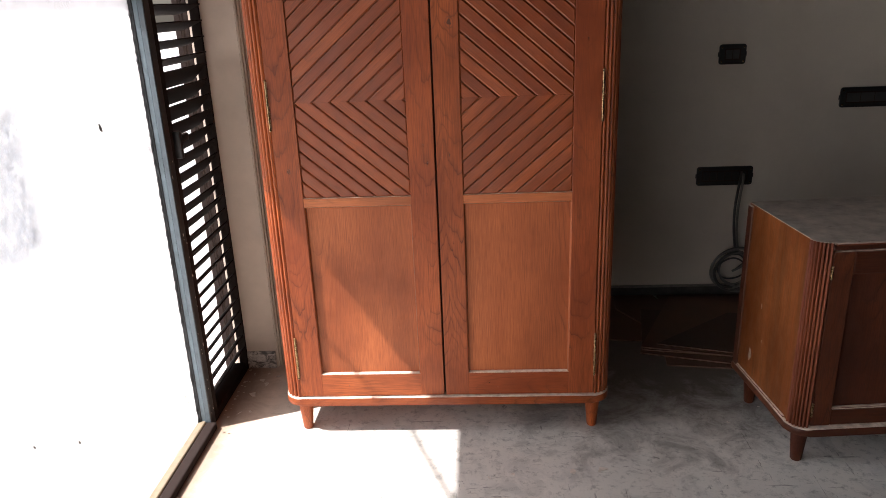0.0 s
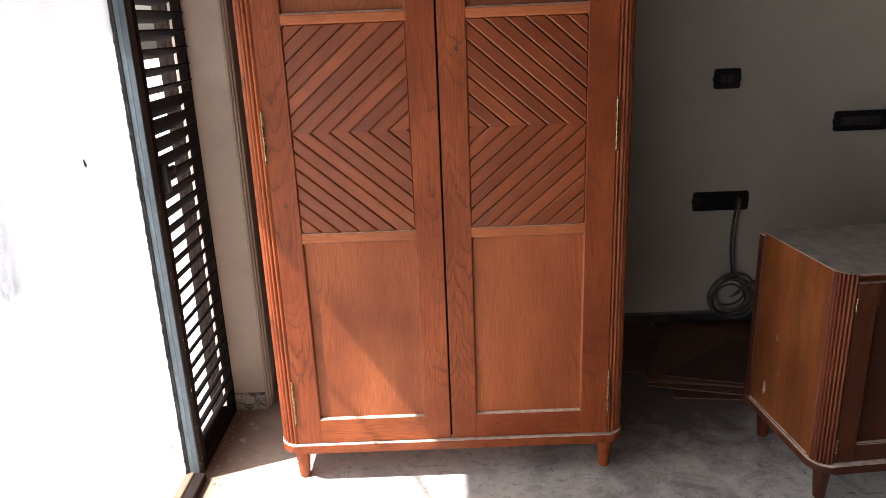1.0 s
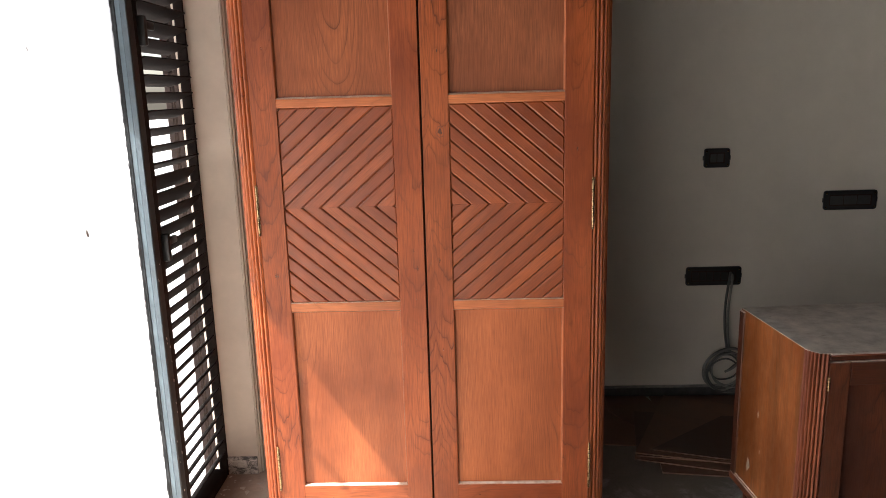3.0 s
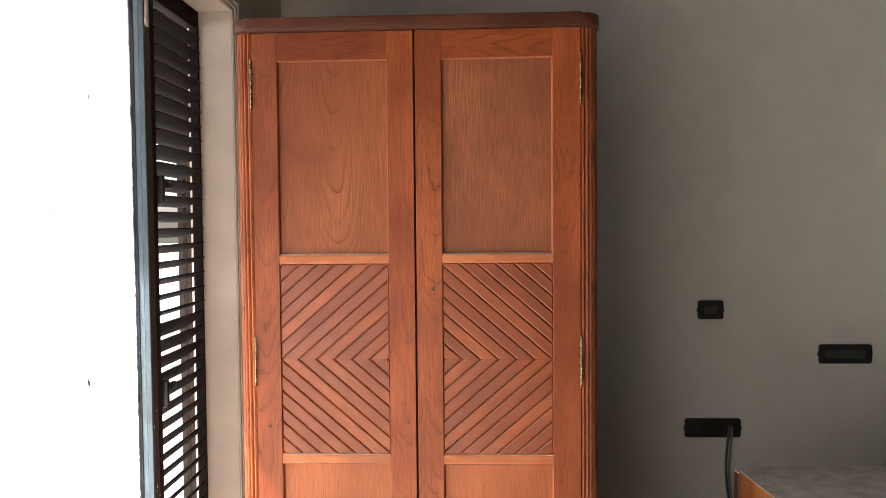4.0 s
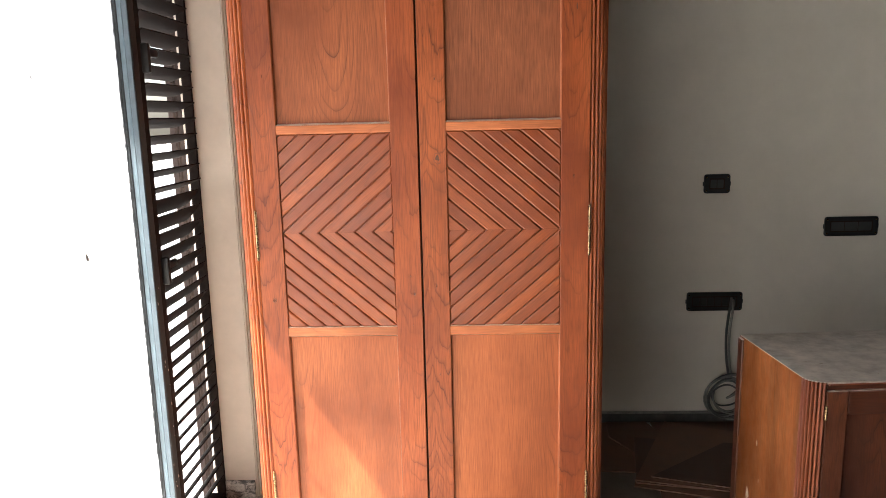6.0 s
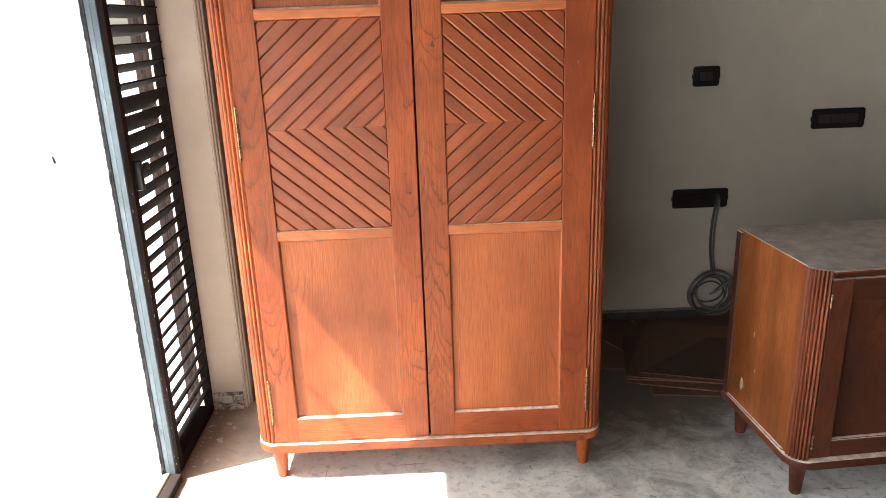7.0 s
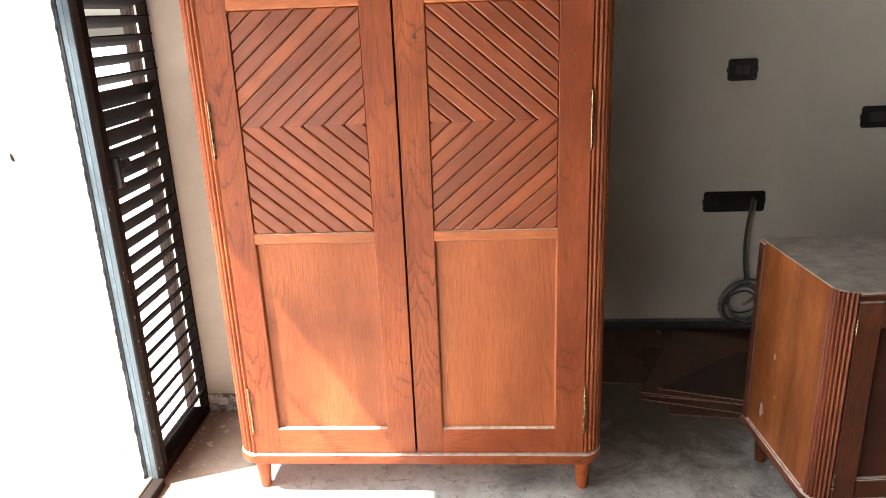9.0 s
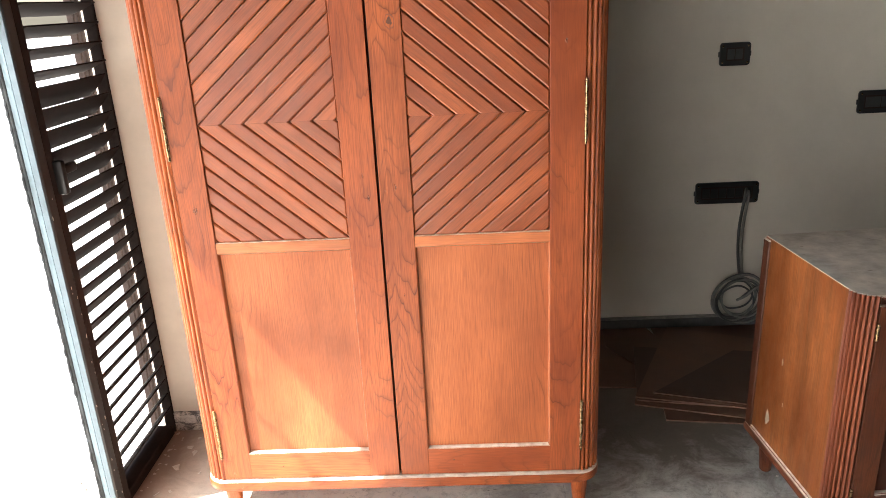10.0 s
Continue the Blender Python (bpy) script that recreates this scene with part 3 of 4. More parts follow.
def tapered_leg(x, y, h, r0=0.017, r1=0.026):
    return lathe([(r0 - 0.003, 0.0), (r0, 0.004), (r1, h * 0.92), (r1, h)], 20, (x, y))


def barrel_hinge(x, y, z0, z1):
    """A slim butt hinge: knuckles with ball tips, seen edge on."""
    bm = bmesh.new()
    n = 5
    for i in range(n):
        a = z0 + (z1 - z0) * i / n
        b = z0 + (z1 - z0) * (i + 1) / n - 0.0012
        bmesh.ops.create_cone(bm, cap_ends=True, segments=10, radius1=0.003, radius2=0.003, depth=b - a, matrix=Matrix.Translation((x, y, (a + b) / 2)))
    for zz in (z0 - 0.003, z1 + 0.003):
        bmesh.ops.create_uvsphere(bm, u_segments=10, v_segments=6, radius=0.0036, matrix=Matrix.Translation((x, y, zz)))
    add_box(bm, x - 0.0035, x + 0.0035, y, y + 0.014, z0, z1)
    return bm


def clip(poly, n, d):
    """The part of a convex polygon where n.p <= d."""
    out = []
    for i, p in enumerate(poly):
        q = poly[(i + 1) % len(poly)]
        a, b = n[0] * p[0] + n[1] * p[1] - d, n[0] * q[0] + n[1] * q[1] - d
        if a <= 0:
            out.append(p)
        if a * b < 0:
            s = a / (a - b)
            out.append((p[0] + s * (q[0] - p[0]), p[1] + s * (q[1] - p[1])))
    return out


# ---- wardrobe ----
FR = 2.06                        # front of the doors' frames
WX0, WX1, SEAM = -0.655, 0.463, -0.0965
DX0, DX1 = -0.5955, 0.4055     # outer edges of the two doors
wardrobe = thing("wardrobe", ((WX0 + WX1) / 2, FR + 0.28, 0), "tall reddish teak wardrobe with two chevron-panelled doors and reeded corners", "wardrobe")
DEPTH = 0.56
part("carcass", box(WX0 + 0.004, WX1 - 0.004, FR + 0.05, FR + DEPTH, 0.148, 2.158), teak_up, wardrobe)
bm = box(DX0 - 0.003, DX1 + 0.003, FR + 0.026, FR + 0.049, 0.148, 2.158)
part("front_frame", bm, dark_gap, wardrobe, "board behind the doors, coloured as the shade in the gap")
part("corner_post", corner_post(WX0, FR - 0.001, DX0 - WX0 - 0.0015, 0.148, 2.158, True), teak_up, wardrobe, "reeded quarter-round corner post", True)
part("corner_post", corner_post(WX1, FR + 0.002, WX1 - DX1 - 0.0015, 0.148, 2.158, False), teak_up, wardrobe, "reeded quarter-round corner post", True)
part("top", add_prism(bmesh.new(), rounded_plan(WX0 - 0.004, WX1 + 0.004, FR - 0.018, FR + DEPTH + 0.004, 0.062), 2.159, 2.198, 0.007), teak_cap, wardrobe, "worn rounded cap with pale dust", True)
part("base", add_prism(bmesh.new(), rounded_plan(WX0 - 0.002, WX1 + 0.001, FR - 0.012, FR + DEPTH, 0.062), 0.118, 0.147, 0.006), teak_across, wardrobe, "rounded plinth board with dusty edge", True)
for lx in (WX0 + 0.060, WX1 - 0.052):
    for ly in (FR + 0.045, FR + DEPTH - 0.06):
        part("leg", tapered_leg(lx, ly, 0.118), teak_up, wardrobe, "", True)
Z = {"bottom": 0.151, "p0": 0.233, "p1": 0.827, "c0": 0.857, "c1": 1.450, "u0": 1.477, "u1": 2.072, "top": 2.156}
STEP, SLOPE = 0.0555, 0.865


def rail(x0, x1, z0, z1, bev=0.006):
    """A cross rail with eased front edges, its ends cut square against the stiles."""
    prof = [(FR + 0.022, z0), (FR + bev, z0), (FR + bev * 0.3, z0 + bev * 0.35), (FR + 0.0004, z0 + bev), (FR + 0.0004, z1 - bev), (FR + bev * 0.3, z1 - bev * 0.35), (FR + bev, z1), (FR + 0.022, z1)]
    bm = bmesh.new()
    a = [bm.verts.new((x0, y, z)) for y, z in prof]
    b = [bm.verts.new((x1, y, z)) for y, z in prof]
    n = len(prof)
    for i in range(n):
        bm.faces.new((a[i], a[(i + 1) % n], b[(i + 1) % n], b[i]))
    bm.faces.new(a), bm.faces.new(b[::-1])
    return bm


def moulding(x0, x1, z0, z1, w=0.0036):
    """A mitred bead round a panel, sloping from the frame down to the panel."""
    bm = bmesh.new()
    rings = []
    for inset, y in ((0.0, FR + 0.0010), (w * 0.35, FR + 0.0018), (w * 0.75, FR + 0.0060), (w, FR + 0.0126), (0.0, FR + 0.0160)):
        rings.append([bm.verts.new(p) for p in ((x0 + inset, y, z0 + inset), (x1 - inset, y, z0 + inset), (x1 - inset, y, z1 - inset), (x0 + inset, y, z1 - inset))])
    for p, q in zip(rings, rings[1:] + rings[:1]):
        for k in range(4):
            bm.faces.new((p[k], p[(k + 1) % 4], q[(k + 1) % 4], q[k]))
    return bm


def door(left):
    s0, s1 = (DX0, SEAM - 0.003) if left else (SEAM + 0.003, DX1)
    p0, p1 = (-0.5185, -0.1790) if left else (-0.0150, 0.3220)
    d = part("door", box(s0, s1, FR + 0.018, FR + 0.025, Z["bottom"], Z["top"]), teak_panel, wardrobe, "framed door leaf")
    for a, b in ((s0, p0), (p1, s1)):
        part("stile", box(a, b, FR, FR + 0.022, Z["bottom"], Z["top"], 0.0009), teak_up, d)
    part("rail", rail(p0, p1, Z["bottom"], Z["p0"], 0.001), teak_across, d)
    part("rail", rail(p0, p1, Z["p1"], Z["c0"], 0.004), teak_lit_rail, d)
    part("rail", rail(p0, p1, Z["c1"], Z["u0"], 0.004), teak_lit_rail, d)
    part("rail", rail(p0, p1, Z["u1"], Z["top"], 0.001), teak_across, d)
    for a, b in (("p0", "p1"), ("u0", "u1")):
        part("panel", box(p0 + 0.003, p1 - 0.001, FR + 0.0125, FR + 0.0175, Z[a] - 0.002, Z[b] - 0.003), teak_plain if a == "p0" else teak_panel if left else teak_grey, d, "flat straight-grained veneer panel")
        part("moulding", moulding(p0, p1, Z[a], Z[b]), teak_panel, d, "narrow bead round the panel")
    # chevron of bevelled strips, its points towards the hinge side
    mid = (Z["c0"] + Z["c1"]) / 2
    tip, sgn = (p0, 1) if left else (p1, -1)
    h = (Z["c1"] - Z["c0"]) / 2
    w = p1 - p0
    length = math.hypot(1, SLOPE)
    gap = 0.0011
    ang = math.degrees(math.atan(SLOPE))
    for side in (1, -1):
        k = -8
        while k < 7:
            # strip between two slanted lines: SLOPE*u - v between SLOPE*STEP*k and SLOPE*STEP*(k+1)
            lo, hi = SLOPE * STEP * k, SLOPE * STEP * (k + 1)
            polys = []
            for inset in (gap, gap + 0.0034):
                rect = [(0, 0), (w, 0), (w, h), (0, h)]
                q = clip(rect, (SLOPE, -1), hi - inset * length)
                q = clip(q, (-SLOPE, 1), -lo - inset * length)
                q = clip(q, (0, -1), -0.0001)
                q = clip(q, (0, 1), h - inset + gap * 0.5)
                q = clip(q, (-1, 0), -inset + gap * 0.5)
                q = clip(q, (1, 0), w - inset + gap * 0.5)
                polys.append(q)
            k += 1
            if len(polys[0]) < 3:
                continue
            if len(polys[1]) < 3:
                polys[1] = polys[0]
            cu = sum(p[0] for p in polys[1]) / len(polys[1])
            cv = sum(p[1] for p in polys[1]) / len(polys[1])
            at = pose(tip + sgn * cu, FR + 0.012, mid + side * cv, 0, -side * sgn * ang, 0)
            inv = at.inverted()
            bm = bmesh.new()
            vs = []
            for q, ys in ((polys[0], (FR + 0.018, FR + 0.0060)), (polys[1], (FR + 0.0035,))):
                for yy in ys:
                    vs += [bm.verts.new(inv @ Vector((tip + sgn * u, yy, mid + side * v))) for u, v in q]
            bmesh.ops.convex_hull(bm, input=vs)
            ob = new("strip", mesh_of(bm, "strip", teak_strip))
            ob.parent = d
            ob.matrix_parent_inverse = Matrix.Identity(4)
            ob.matrix_basis = at
    return d


for left in (True, False):
    d = door(left)
    hx = DX0 - 0.001 if left else DX1 + 0.001
    for z0, z1 in ((0.226, 0.370), (1.077, 1.220), (1.929, 2.073)):
        part("hinge", barrel_hinge(hx, FR - 0.004, z0, z1), brass, d, "slim brass hinge", True)


def scuff(at, du, dv, w, h, seed, parent, name="scuff_mark", mat=None, label="pale rubbed scuff"):
    """A pale rubbed mark, a hair proud of the surface; du, dv span the surface."""
    bm = bmesh.new()
    at, du, dv = Vector(at), Vector(du), Vector(dv)
    nrm = du.cross(dv)
    k = 9
    vs = []
    for lift in (0.0, 0.0005):
        for i in range(k):
            a = 2 * math.pi * i / k
            q = random.Random(seed * 31 + i).uniform(0.45, 1.0)
            vs.append(bm.verts.new(at + du * (w / 2 * math.cos(a) * q) + dv * (h / 2 * math.sin(a) * q) + nrm * lift))
    bmesh.ops.convex_hull(bm, input=vs)
    return part(name, bm, mat or scuff_mat, parent, label)


for i, (x, z, w, h) in enumerate(((-0.556, 0.945, 0.016, 0.026), (-0.132, 1.015, 0.008, 0.020), (-0.122, 0.96, 0.007, 0.022), (-0.128, 0.86, 0.006, 0.014), (-0.055, 0.985, 0.010, 0.022), (-0.155, 2.108, 0.010, 0.016), (-0.130, 2.112, 0.005, 0.008), (-0.050, 0.70, 0.006, 0.016), (0.36, 1.31, 0.007, 0.02), (-0.55, 1.62, 0.005, 0.018), (0.055, 0.196, 0.006, 0.006), (-0.425, 0.19, 0.006, 0.006))):
    scuff((x, FR + 0.0002, z), (1, 0, 0), (0, 0, 1), w, h, 40 + i, wardrobe)

for i, (x, w, h) in enumerate(((-0.60, 0.030, 0.006), (-0.585, 0.012, 0.010), (-0.47, 0.020, 0.003), (-0.30, 0.016, 0.004), (0.02, 0.022, 0.003), (0.10, 0.010, 0.005), (0.17, 0.030, 0.003), (0.24, 0.012, 0.006), (0.36, 0.008, 0.008), (0.42, 0.010, 0.004))):
    scuff((x, FR - 0.0179, 2.172 + 0.013 * ((i * 7) % 5) / 4), (1, 0, 0), (0, 0, 1), w, h, 90 + i, wardrobe)

for i, (x, z, w, h) in enumerate(((-0.043, 1.372, 0.014, 0.020), (-0.038, 1.366, 0.006, 0.009), (0.365, 1.79, 0.005, 0.022), (-0.015 - 0.03, 1.60, 0.004, 0.012))):
    scuff((x, FR + 0.0001, z), (1, 0, 0), (0, 0, 1), w, h, 60 + i, wardrobe, "knot", knot_mat, "dark knot in the wood")


def grain_ring(x, z, w, h, seed):
    """A thin dark growth ring round a knot, a hair proud of the wood."""
    r = random.Random(seed)
    lift = [1 + r.uniform(-0.12, 0.12) for _ in range(20)]
    bm = bmesh.new()
    loops = []
    for k, yy in ((1.0, FR + 0.0003), (1.0, FR - 0.0003), (0.86, FR - 0.0003), (0.86, FR + 0.0003)):
        loops.append([bm.verts.new((x + w / 2 * k * lift[i] * math.cos(math.pi * i / 10), yy, z + h / 2 * k * lift[i] * math.sin(math.pi * i / 10))) for i in range(20)])
    for p, q in zip(loops, loops[1:] + loops[:1]):
        for i in range(20):
            bm.faces.new((p[i], p[(i + 1) % 20], q[(i + 1) % 20], q[i]))
    return bm


for w, h, seed in ((0.024, 0.034, 1),):
    part("grain_ring", grain_ring(-0.042, 1.370, w, h, seed), ring_mat, wardrobe, "dark growth ring round the knot")

# ---- sideboard ----
SX, SY, SH, SW, SD, ST = 0.981, 1.840, 0.745, 1.45, 0.45, 4.0
sideboard = thing("sideboard", (0, 0, 0), "low dark teak sideboard with reeded corners and a dusty unfinished top", "sideboard")
SR = 0.05
part("side_panel", box(0.004, 0.024, SR + 0.0015, SD, 0.145, SH - 0.0012, 0.001), veneer_side, sideboard, "orange-brown veneered side with pale scuffs")
part("side_panel", box(SW - 0.024, SW - 0.004, SR + 0.012, SD, 0.145, SH - 0.0015, 0.001), veneer_side, sideboard)
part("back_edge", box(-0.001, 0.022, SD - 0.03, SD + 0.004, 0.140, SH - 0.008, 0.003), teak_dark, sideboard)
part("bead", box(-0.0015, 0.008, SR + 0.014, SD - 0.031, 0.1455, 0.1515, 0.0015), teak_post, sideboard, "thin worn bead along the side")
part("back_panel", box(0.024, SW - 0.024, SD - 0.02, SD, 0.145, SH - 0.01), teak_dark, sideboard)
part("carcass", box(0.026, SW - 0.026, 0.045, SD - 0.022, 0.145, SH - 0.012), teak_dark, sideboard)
part("corner_post", corner_post(0.0, 0.0, SR, 0.145, SH - 0.0012, True, 7, 0.001), teak_post, sideboard, "reeded quarter-round corner post", True)
part("corner_post", corner_post(SW, 0.0, SR, 0.145, SH - 0.0012, False, 7, 0.012), teak_post, sideboard, "reeded quarter-round corner post", True)
part("top", add_prism(bmesh.new(), rounded_plan(0.004, SW - 0.004, 0.005, SD - 0.002, SR), SH - 0.0009, SH, 0.0002), dusty_top, sideboard, "bare grey board top covered in dust")
part("top_lip", box(SR + 0.004, SW - SR - 0.004, -0.002, 0.006, SH - 0.009, SH - 0.0022, 0.0015), teak_post, sideboard, "thin worn lip under the top")
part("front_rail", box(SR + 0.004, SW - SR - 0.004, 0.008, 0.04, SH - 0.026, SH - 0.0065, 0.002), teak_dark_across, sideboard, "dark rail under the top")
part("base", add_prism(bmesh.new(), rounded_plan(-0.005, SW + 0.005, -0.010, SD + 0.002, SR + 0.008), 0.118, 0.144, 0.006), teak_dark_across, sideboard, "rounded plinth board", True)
for lx in (0.05, SW - 0.05):
    for ly in (0.05, SD - 0.05):
        part("leg", tapered_leg(lx, ly, 0.118), teak_dark, sideboard, "", True)
dw = (SW - 2 * SR - 0.006) / 3
for i in range(3):
    a = SR + 0.003 + i * dw
    b = a + dw - 0.003
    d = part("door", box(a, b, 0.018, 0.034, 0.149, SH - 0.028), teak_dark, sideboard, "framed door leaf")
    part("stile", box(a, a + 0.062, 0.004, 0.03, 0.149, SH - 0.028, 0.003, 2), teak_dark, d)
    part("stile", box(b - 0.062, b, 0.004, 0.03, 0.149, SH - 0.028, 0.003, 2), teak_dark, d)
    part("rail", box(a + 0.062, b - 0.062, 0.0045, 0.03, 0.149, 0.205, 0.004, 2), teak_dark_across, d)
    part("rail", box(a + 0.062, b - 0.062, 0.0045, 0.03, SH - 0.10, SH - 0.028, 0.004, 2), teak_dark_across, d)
    part("bead", box(a + 0.0625, b - 0.0625, 0.0065, 0.0178, 0.2055, 0.2095, 0.001), teak_post, d, "thin bead under the panel")
    for z0, z1 in ((0.19, 0.225), (SH - 0.105, SH - 0.075)):
        part("hinge", barrel_hinge(a - 0.001, 0.0, z0, z1), brass, d, "small brass hinge", True)
scuff((0.0038, 0.335, 0.225), (0, -1, 0), (0, 0, 1), 0.026, 0.062, 71, sideboard, mat=gouge_mat, label="pale gouge in the veneer")
scuff((0.0038, 0.290, 0.43), (0, -1, 0), (0, 0, 1), 0.010, 0.030, 72, sideboard, mat=gouge_mat, label="pale gouge in the veneer")
scuff((0.0038, 0.265, 0.31), (0, -1, 0), (0, 0, 1), 0.006, 0.018, 73, sideboard, mat=gouge_mat, label="pale gouge in the veneer")
sideboard.matrix_basis = pose(SX, SY, 0, 0, 0, ST)


# ---- switch boxes on the north wall ----
def switch_box(x0, x1, z0, z1, modules, label):
    cx, cz = (x0 + x1) / 2, (z0 + z1) / 2
    t = thing("switch_box", (cx, NORTH, cz), label, "switch box", "open switch boxes on the wall")
    w, h, y = (x1 - x0) / 2, (z1 - z0) / 2, NORTH - 0.010
    rr = 0.012
    outline = []
    for qx, qz, a0 in ((1, 1, 0), (-1, 1, 90), (-1, -1, 180), (1, -1, 270)):
        outline += [(qx * (w - rr) + rr * math.cos(radians(a0 + k * 22.5)), qz * (h - rr) + rr * math.sin(radians(a0 + k * 22.5))) for k in range(5)]
    bm = add_prism(bmesh.new(), outline, 0.0, 0.009, 0.0015)
    for qx in (-1, 1):
        add_box(bm, qx * w - 0.004, qx * w + 0.004, -0.010, 0.010, 0.0, 0.005, 0.001)
    part("grid_frame", bm, black_plastic, t).matrix_basis = pose(cx, NORTH, cz, 90, 0, 0)
    part("recess", box(cx - w + 0.024, cx + w - 0.024, NORTH - 0.0094, NORTH - 0.006, cz - h + 0.019, cz + h - 0.019), dark_gap, t)
    mw = (2 * w - 0.056) / modules
    for i in range(modules):
        a = cx - w + 0.028 + i * mw
        part("module", box(a, a + mw - 0.002, NORTH - 0.0108, NORTH - 0.007, cz - h + 0.024, cz + h - 0.024, 0.002), grey_plastic if modules != 6 else black_plastic, t)
    for sx in (-1, 1):
        for sz in (-1, 1):
            part("screw", lathe([(0.004, 0), (0.004, 0.002)], 8), brass, t).matrix_basis = pose(cx + sx * (w - 0.011), y + 0.001, cz + sz * (h - 0.013), 90, 0, 0)
    return t


switch_box(1.123, 1.241, 1.111, 1.199, 2, "small black switch box without its cover plate")
switch_box(1.679, 1.920, 0.902, 0.992, 3, "wide black switch box without its cover plate")
switch_box(1.065, 1.324, 0.553, 0.643, 6, "wide black socket box with cables coming out")

# ---- cable coil ----
rng = random.Random(11)
coil = thing("cable_coil", (1.257, 3.23, 0), "loose coil of grey-black cable hanging from the socket box", "cable")
COX, COZ = 1.257, 0.139
for i in range(10):
    r = 0.070 + 0.0048 * ((i * 7) % 10) + rng.uniform(-0.003, 0.003)
    ox, oz, ph = rng.uniform(-0.016, 0.016), rng.uniform(-0.012, 0.014), rng.uniform(0, 6.28)
    yb = 3.238 - 0.0042 * i
    pts = []
    for k in range(33):
        a = 2 * math.pi * k / 32
        pts.append((COX + ox + r * (1 + 0.05 * math.sin(2 * a + ph)) * math.cos(a), yb + 0.012 * math.sin(a + ph), max(0.008, COZ + oz + r * (1 + 0.04 * math.sin(3 * a + ph)) * math.sin(a))))
    part("loop", tube(pts, 0.0042), cable_light if i % 2 == 1 else cable_dark, coil, "", True)


def hang(points, r, mat):
    pts = [Vector(p) for p in points]
    out = []
    for i in range(len(pts) - 1):
        p0, p1, p2, p3 = pts[max(i - 1, 0)], pts[i], pts[i + 1], pts[min(i + 2, len(pts) - 1)]
        for j in range(8):
            t = j / 8
            out.append(0.5 * (2 * p1 + (p2 - p0) * t + (2 * p0 - 5 * p1 + 4 * p2 - p3) * t * t + (3 * p1 - p0 - 3 * p2 + p3) * t ** 3))
    return tube(out + [pts[-1]], r)


part("lead", hang([(1.272, 3.262, 0.615), (1.258, 3.235, 0.590), (1.246, 3.235, 0.46), (1.252, 3.24, 0.34), (1.268, 3.24, 0.235)], 0.006, cable_dark), cable_dark, coil, "", True)
part("lead", hang([(1.280, 3.262, 0.605), (1.270, 3.232, 0.58), (1.259, 3.230, 0.45), (1.264, 3.235, 0.33), (1.280, 3.235, 0.23)], 0.0055, cable_light), cable_light, coil, "", True)
part("lead", hang([(1.265, 3.20, 0.150), (1.305, 3.20, 0.185), (1.365, 3.21, 0.215), (1.44, 3.22, 0.25)], 0.006, cable_dark), cable_dark, coil, "", True)
part("lead", hang([(1.25, 3.205, 0.140), (1.285, 3.195, 0.165), (1.325, 3.20, 0.196), (1.42, 3.215, 0.225)], 0.006, cable_light), cable_light, coil, "", True)


# ---- boards on the floor ----
def board(outline, z, t=0.005):
    """A flat sheet cut to an outline in plan."""
    cx = sum(p[0] for p in outline) / len(outline)
    cy = sum(p[1] for p in outline) / len(outline)
    ob = part("board", add_prism(bmesh.new(), [(x - cx, y - cy) for x, y in outline], 0, t), board_brown, None)
    ob.data.materials.append(board_edge)
    for f in ob.data.polygons:
        f.material_index = 1 if abs(f.normal.z) < 0.5 else 0
    ob.matrix_basis = pose(cx, cy, z)
    return tagged(ob, "thin brown board lying flat in a loose stack on the floor", "board", "boards stacked on the floor")


def sheet(x, y, w, d, turn):
    """Corners of a sheet whose near corner is at x, y."""
    c, q = math.cos(radians(turn)), math.sin(radians(turn))
    return [(x, y), (x + w * c, y + w * q), (x + w * c - d * q, y + w * q + d * c), (x - d * q, y + d * c)]


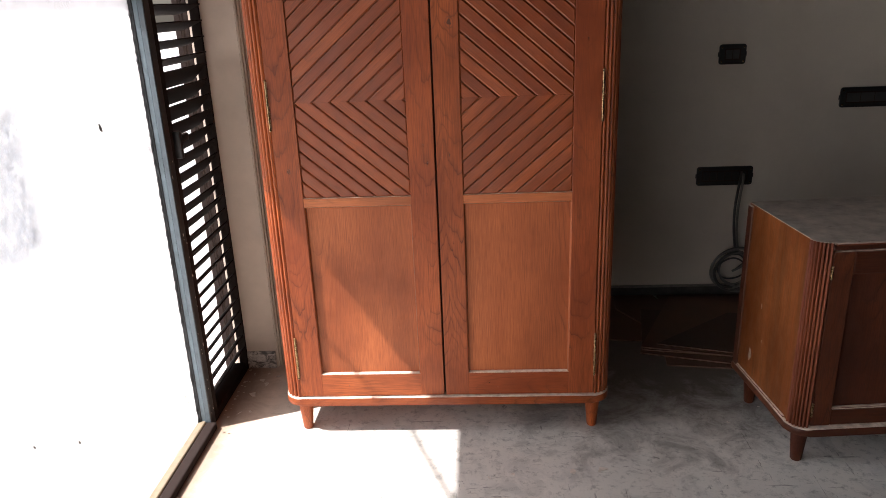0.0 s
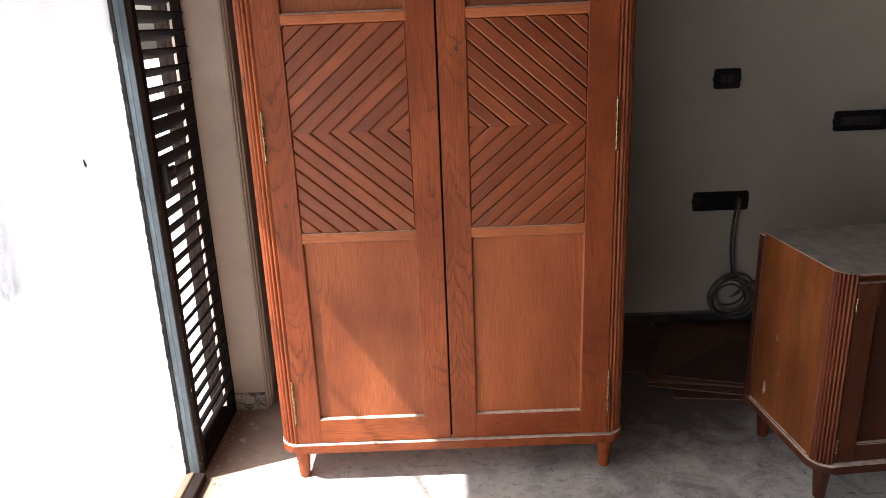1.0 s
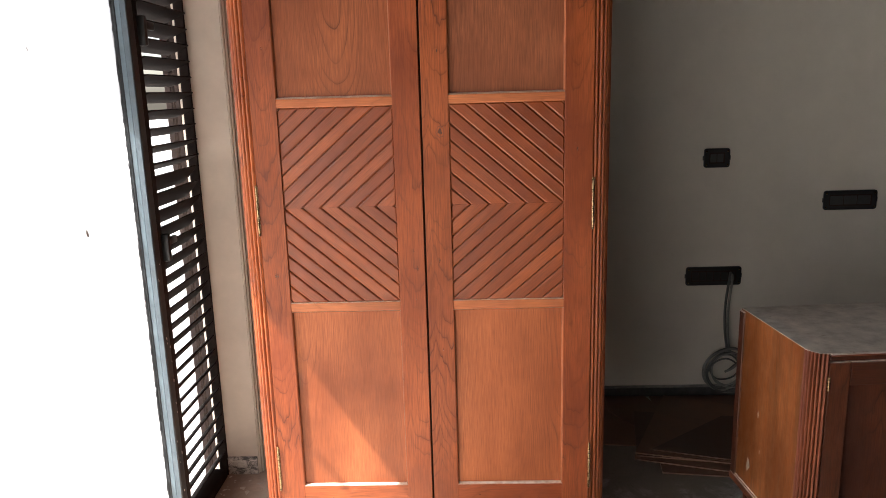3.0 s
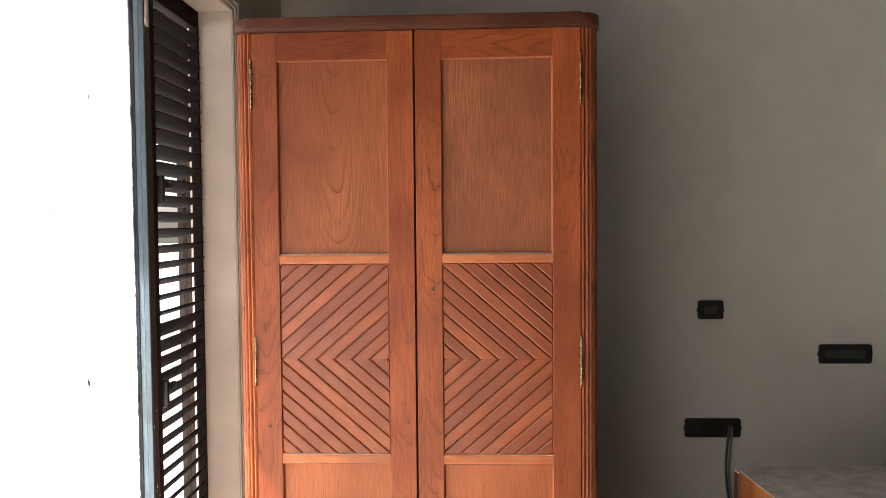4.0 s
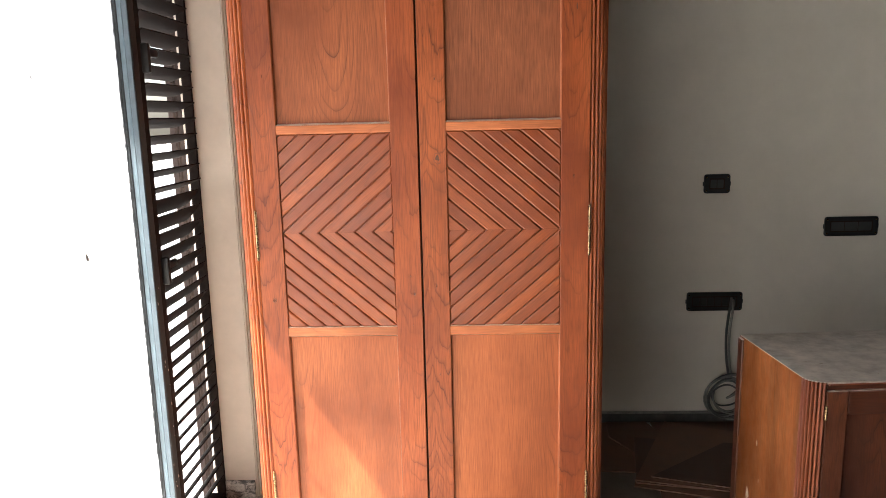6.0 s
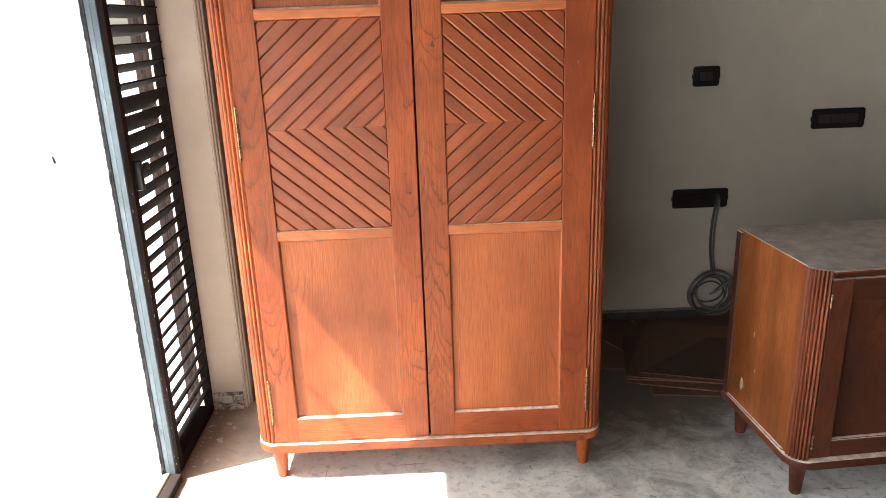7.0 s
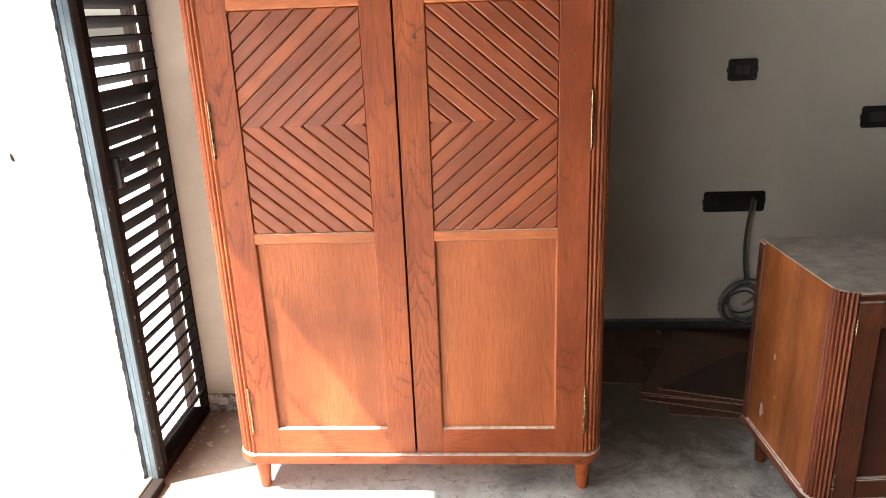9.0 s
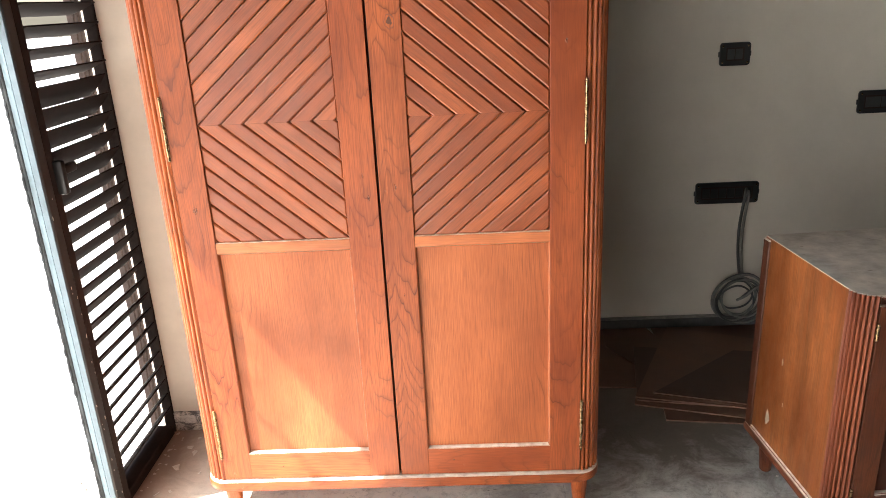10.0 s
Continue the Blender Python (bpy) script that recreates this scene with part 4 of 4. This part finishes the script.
board([(0.44, 2.775), (0.84, 2.735), (0.88, 3.242), (0.44, 3.242)], 0.0, 0.004)
board([(0.90, 2.96), (1.62, 2.93), (1.63, 3.242), (0.905, 3.242)], 0.0, 0.0055)
board([(0.675, 3.075), (0.800, 2.835), (0.93, 3.05), (0.88, 3.238), (0.69, 3.238)], 0.0058, 0.004)
board(sheet(0.778, 2.522, 0.44, 0.20, -8), 0.0, 0.005)
board(sheet(0.690, 2.612, 0.66, 0.40, -17), 0.0100)
board(sheet(0.703, 2.632, 0.72, 0.42, -11), 0.0152)
board([(0.700, 2.645), (1.110, 2.535), (1.50, 2.98), (0.962, 3.205)], 0.0204)
board([(0.769, 2.663), (1.13, 2.548), (1.52, 2.90), (1.160, 2.965)], 0.0258, 0.004)

# ---- crumbs of plaster on the floor ----
rng = random.Random(3)


def chip(x, y, size):
    bm = bmesh.new()
    vs = [bm.verts.new((size * rng.uniform(-0.5, 0.5) * 1.2, size * rng.uniform(-0.5, 0.5), size * rng.uniform(0, 0.25))) for _ in range(9)]
    bmesh.ops.convex_hull(bm, input=vs)
    low = min(v.co.z for v in bm.verts)
    bmesh.ops.translate(bm, vec=(0, 0, -low), verts=bm.verts)
    ob = part("plaster_chip", bm, chip_mat, None)
    ob.matrix_basis = pose(x, y, 0, 0, 0, rng.uniform(0, 360))
    return tagged(ob, "small pale chip of plaster lying on the cement floor", "debris", "plaster chips on the floor")


for x, y, s in ((-0.869, 2.332, 0.022), (-0.834, 2.411, 0.016), (-0.86, 2.322 + 0.12, 0.014), (-0.80, 2.47, 0.018), (-0.78, 2.30, 0.012), (-0.70, 2.40, 0.010), (-0.88, 2.20, 0.012), (0.31, 1.832, 0.018), (0.408, 1.840, 0.020), (0.046, 1.805, 0.012), (0.12, 1.82, 0.010), (0.883, 2.103, 0.009), (1.025, 2.206, 0.007), (-0.927, 2.432, 0.013), (-0.84, 2.212, 0.010), (-0.77, 2.094, 0.008), (-0.85, 2.50, 0.011)):
    chip(x, y, s * 1.5)

for i in range(16):
    chip(-0.925 + rng.uniform(-0.012, 0.02), 2.16 + 0.39 * (i + rng.random()) / 16, rng.uniform(0.006, 0.013))

# ---- cable outside that crosses the sun ----
a, step = Vector((-1.70, 0.98, 2.56)), Vector((-0.3115, 0.4155, 0.19))
cable = part("outdoor_cable", tube([a + k * step for k in (-0.05, 0.5, 1, 1.5, 2.2, 3)], 0.009), gasket_mat, None, "", True)
tagged(cable, "thin dark cable strung from the sunshade outside", "cable")
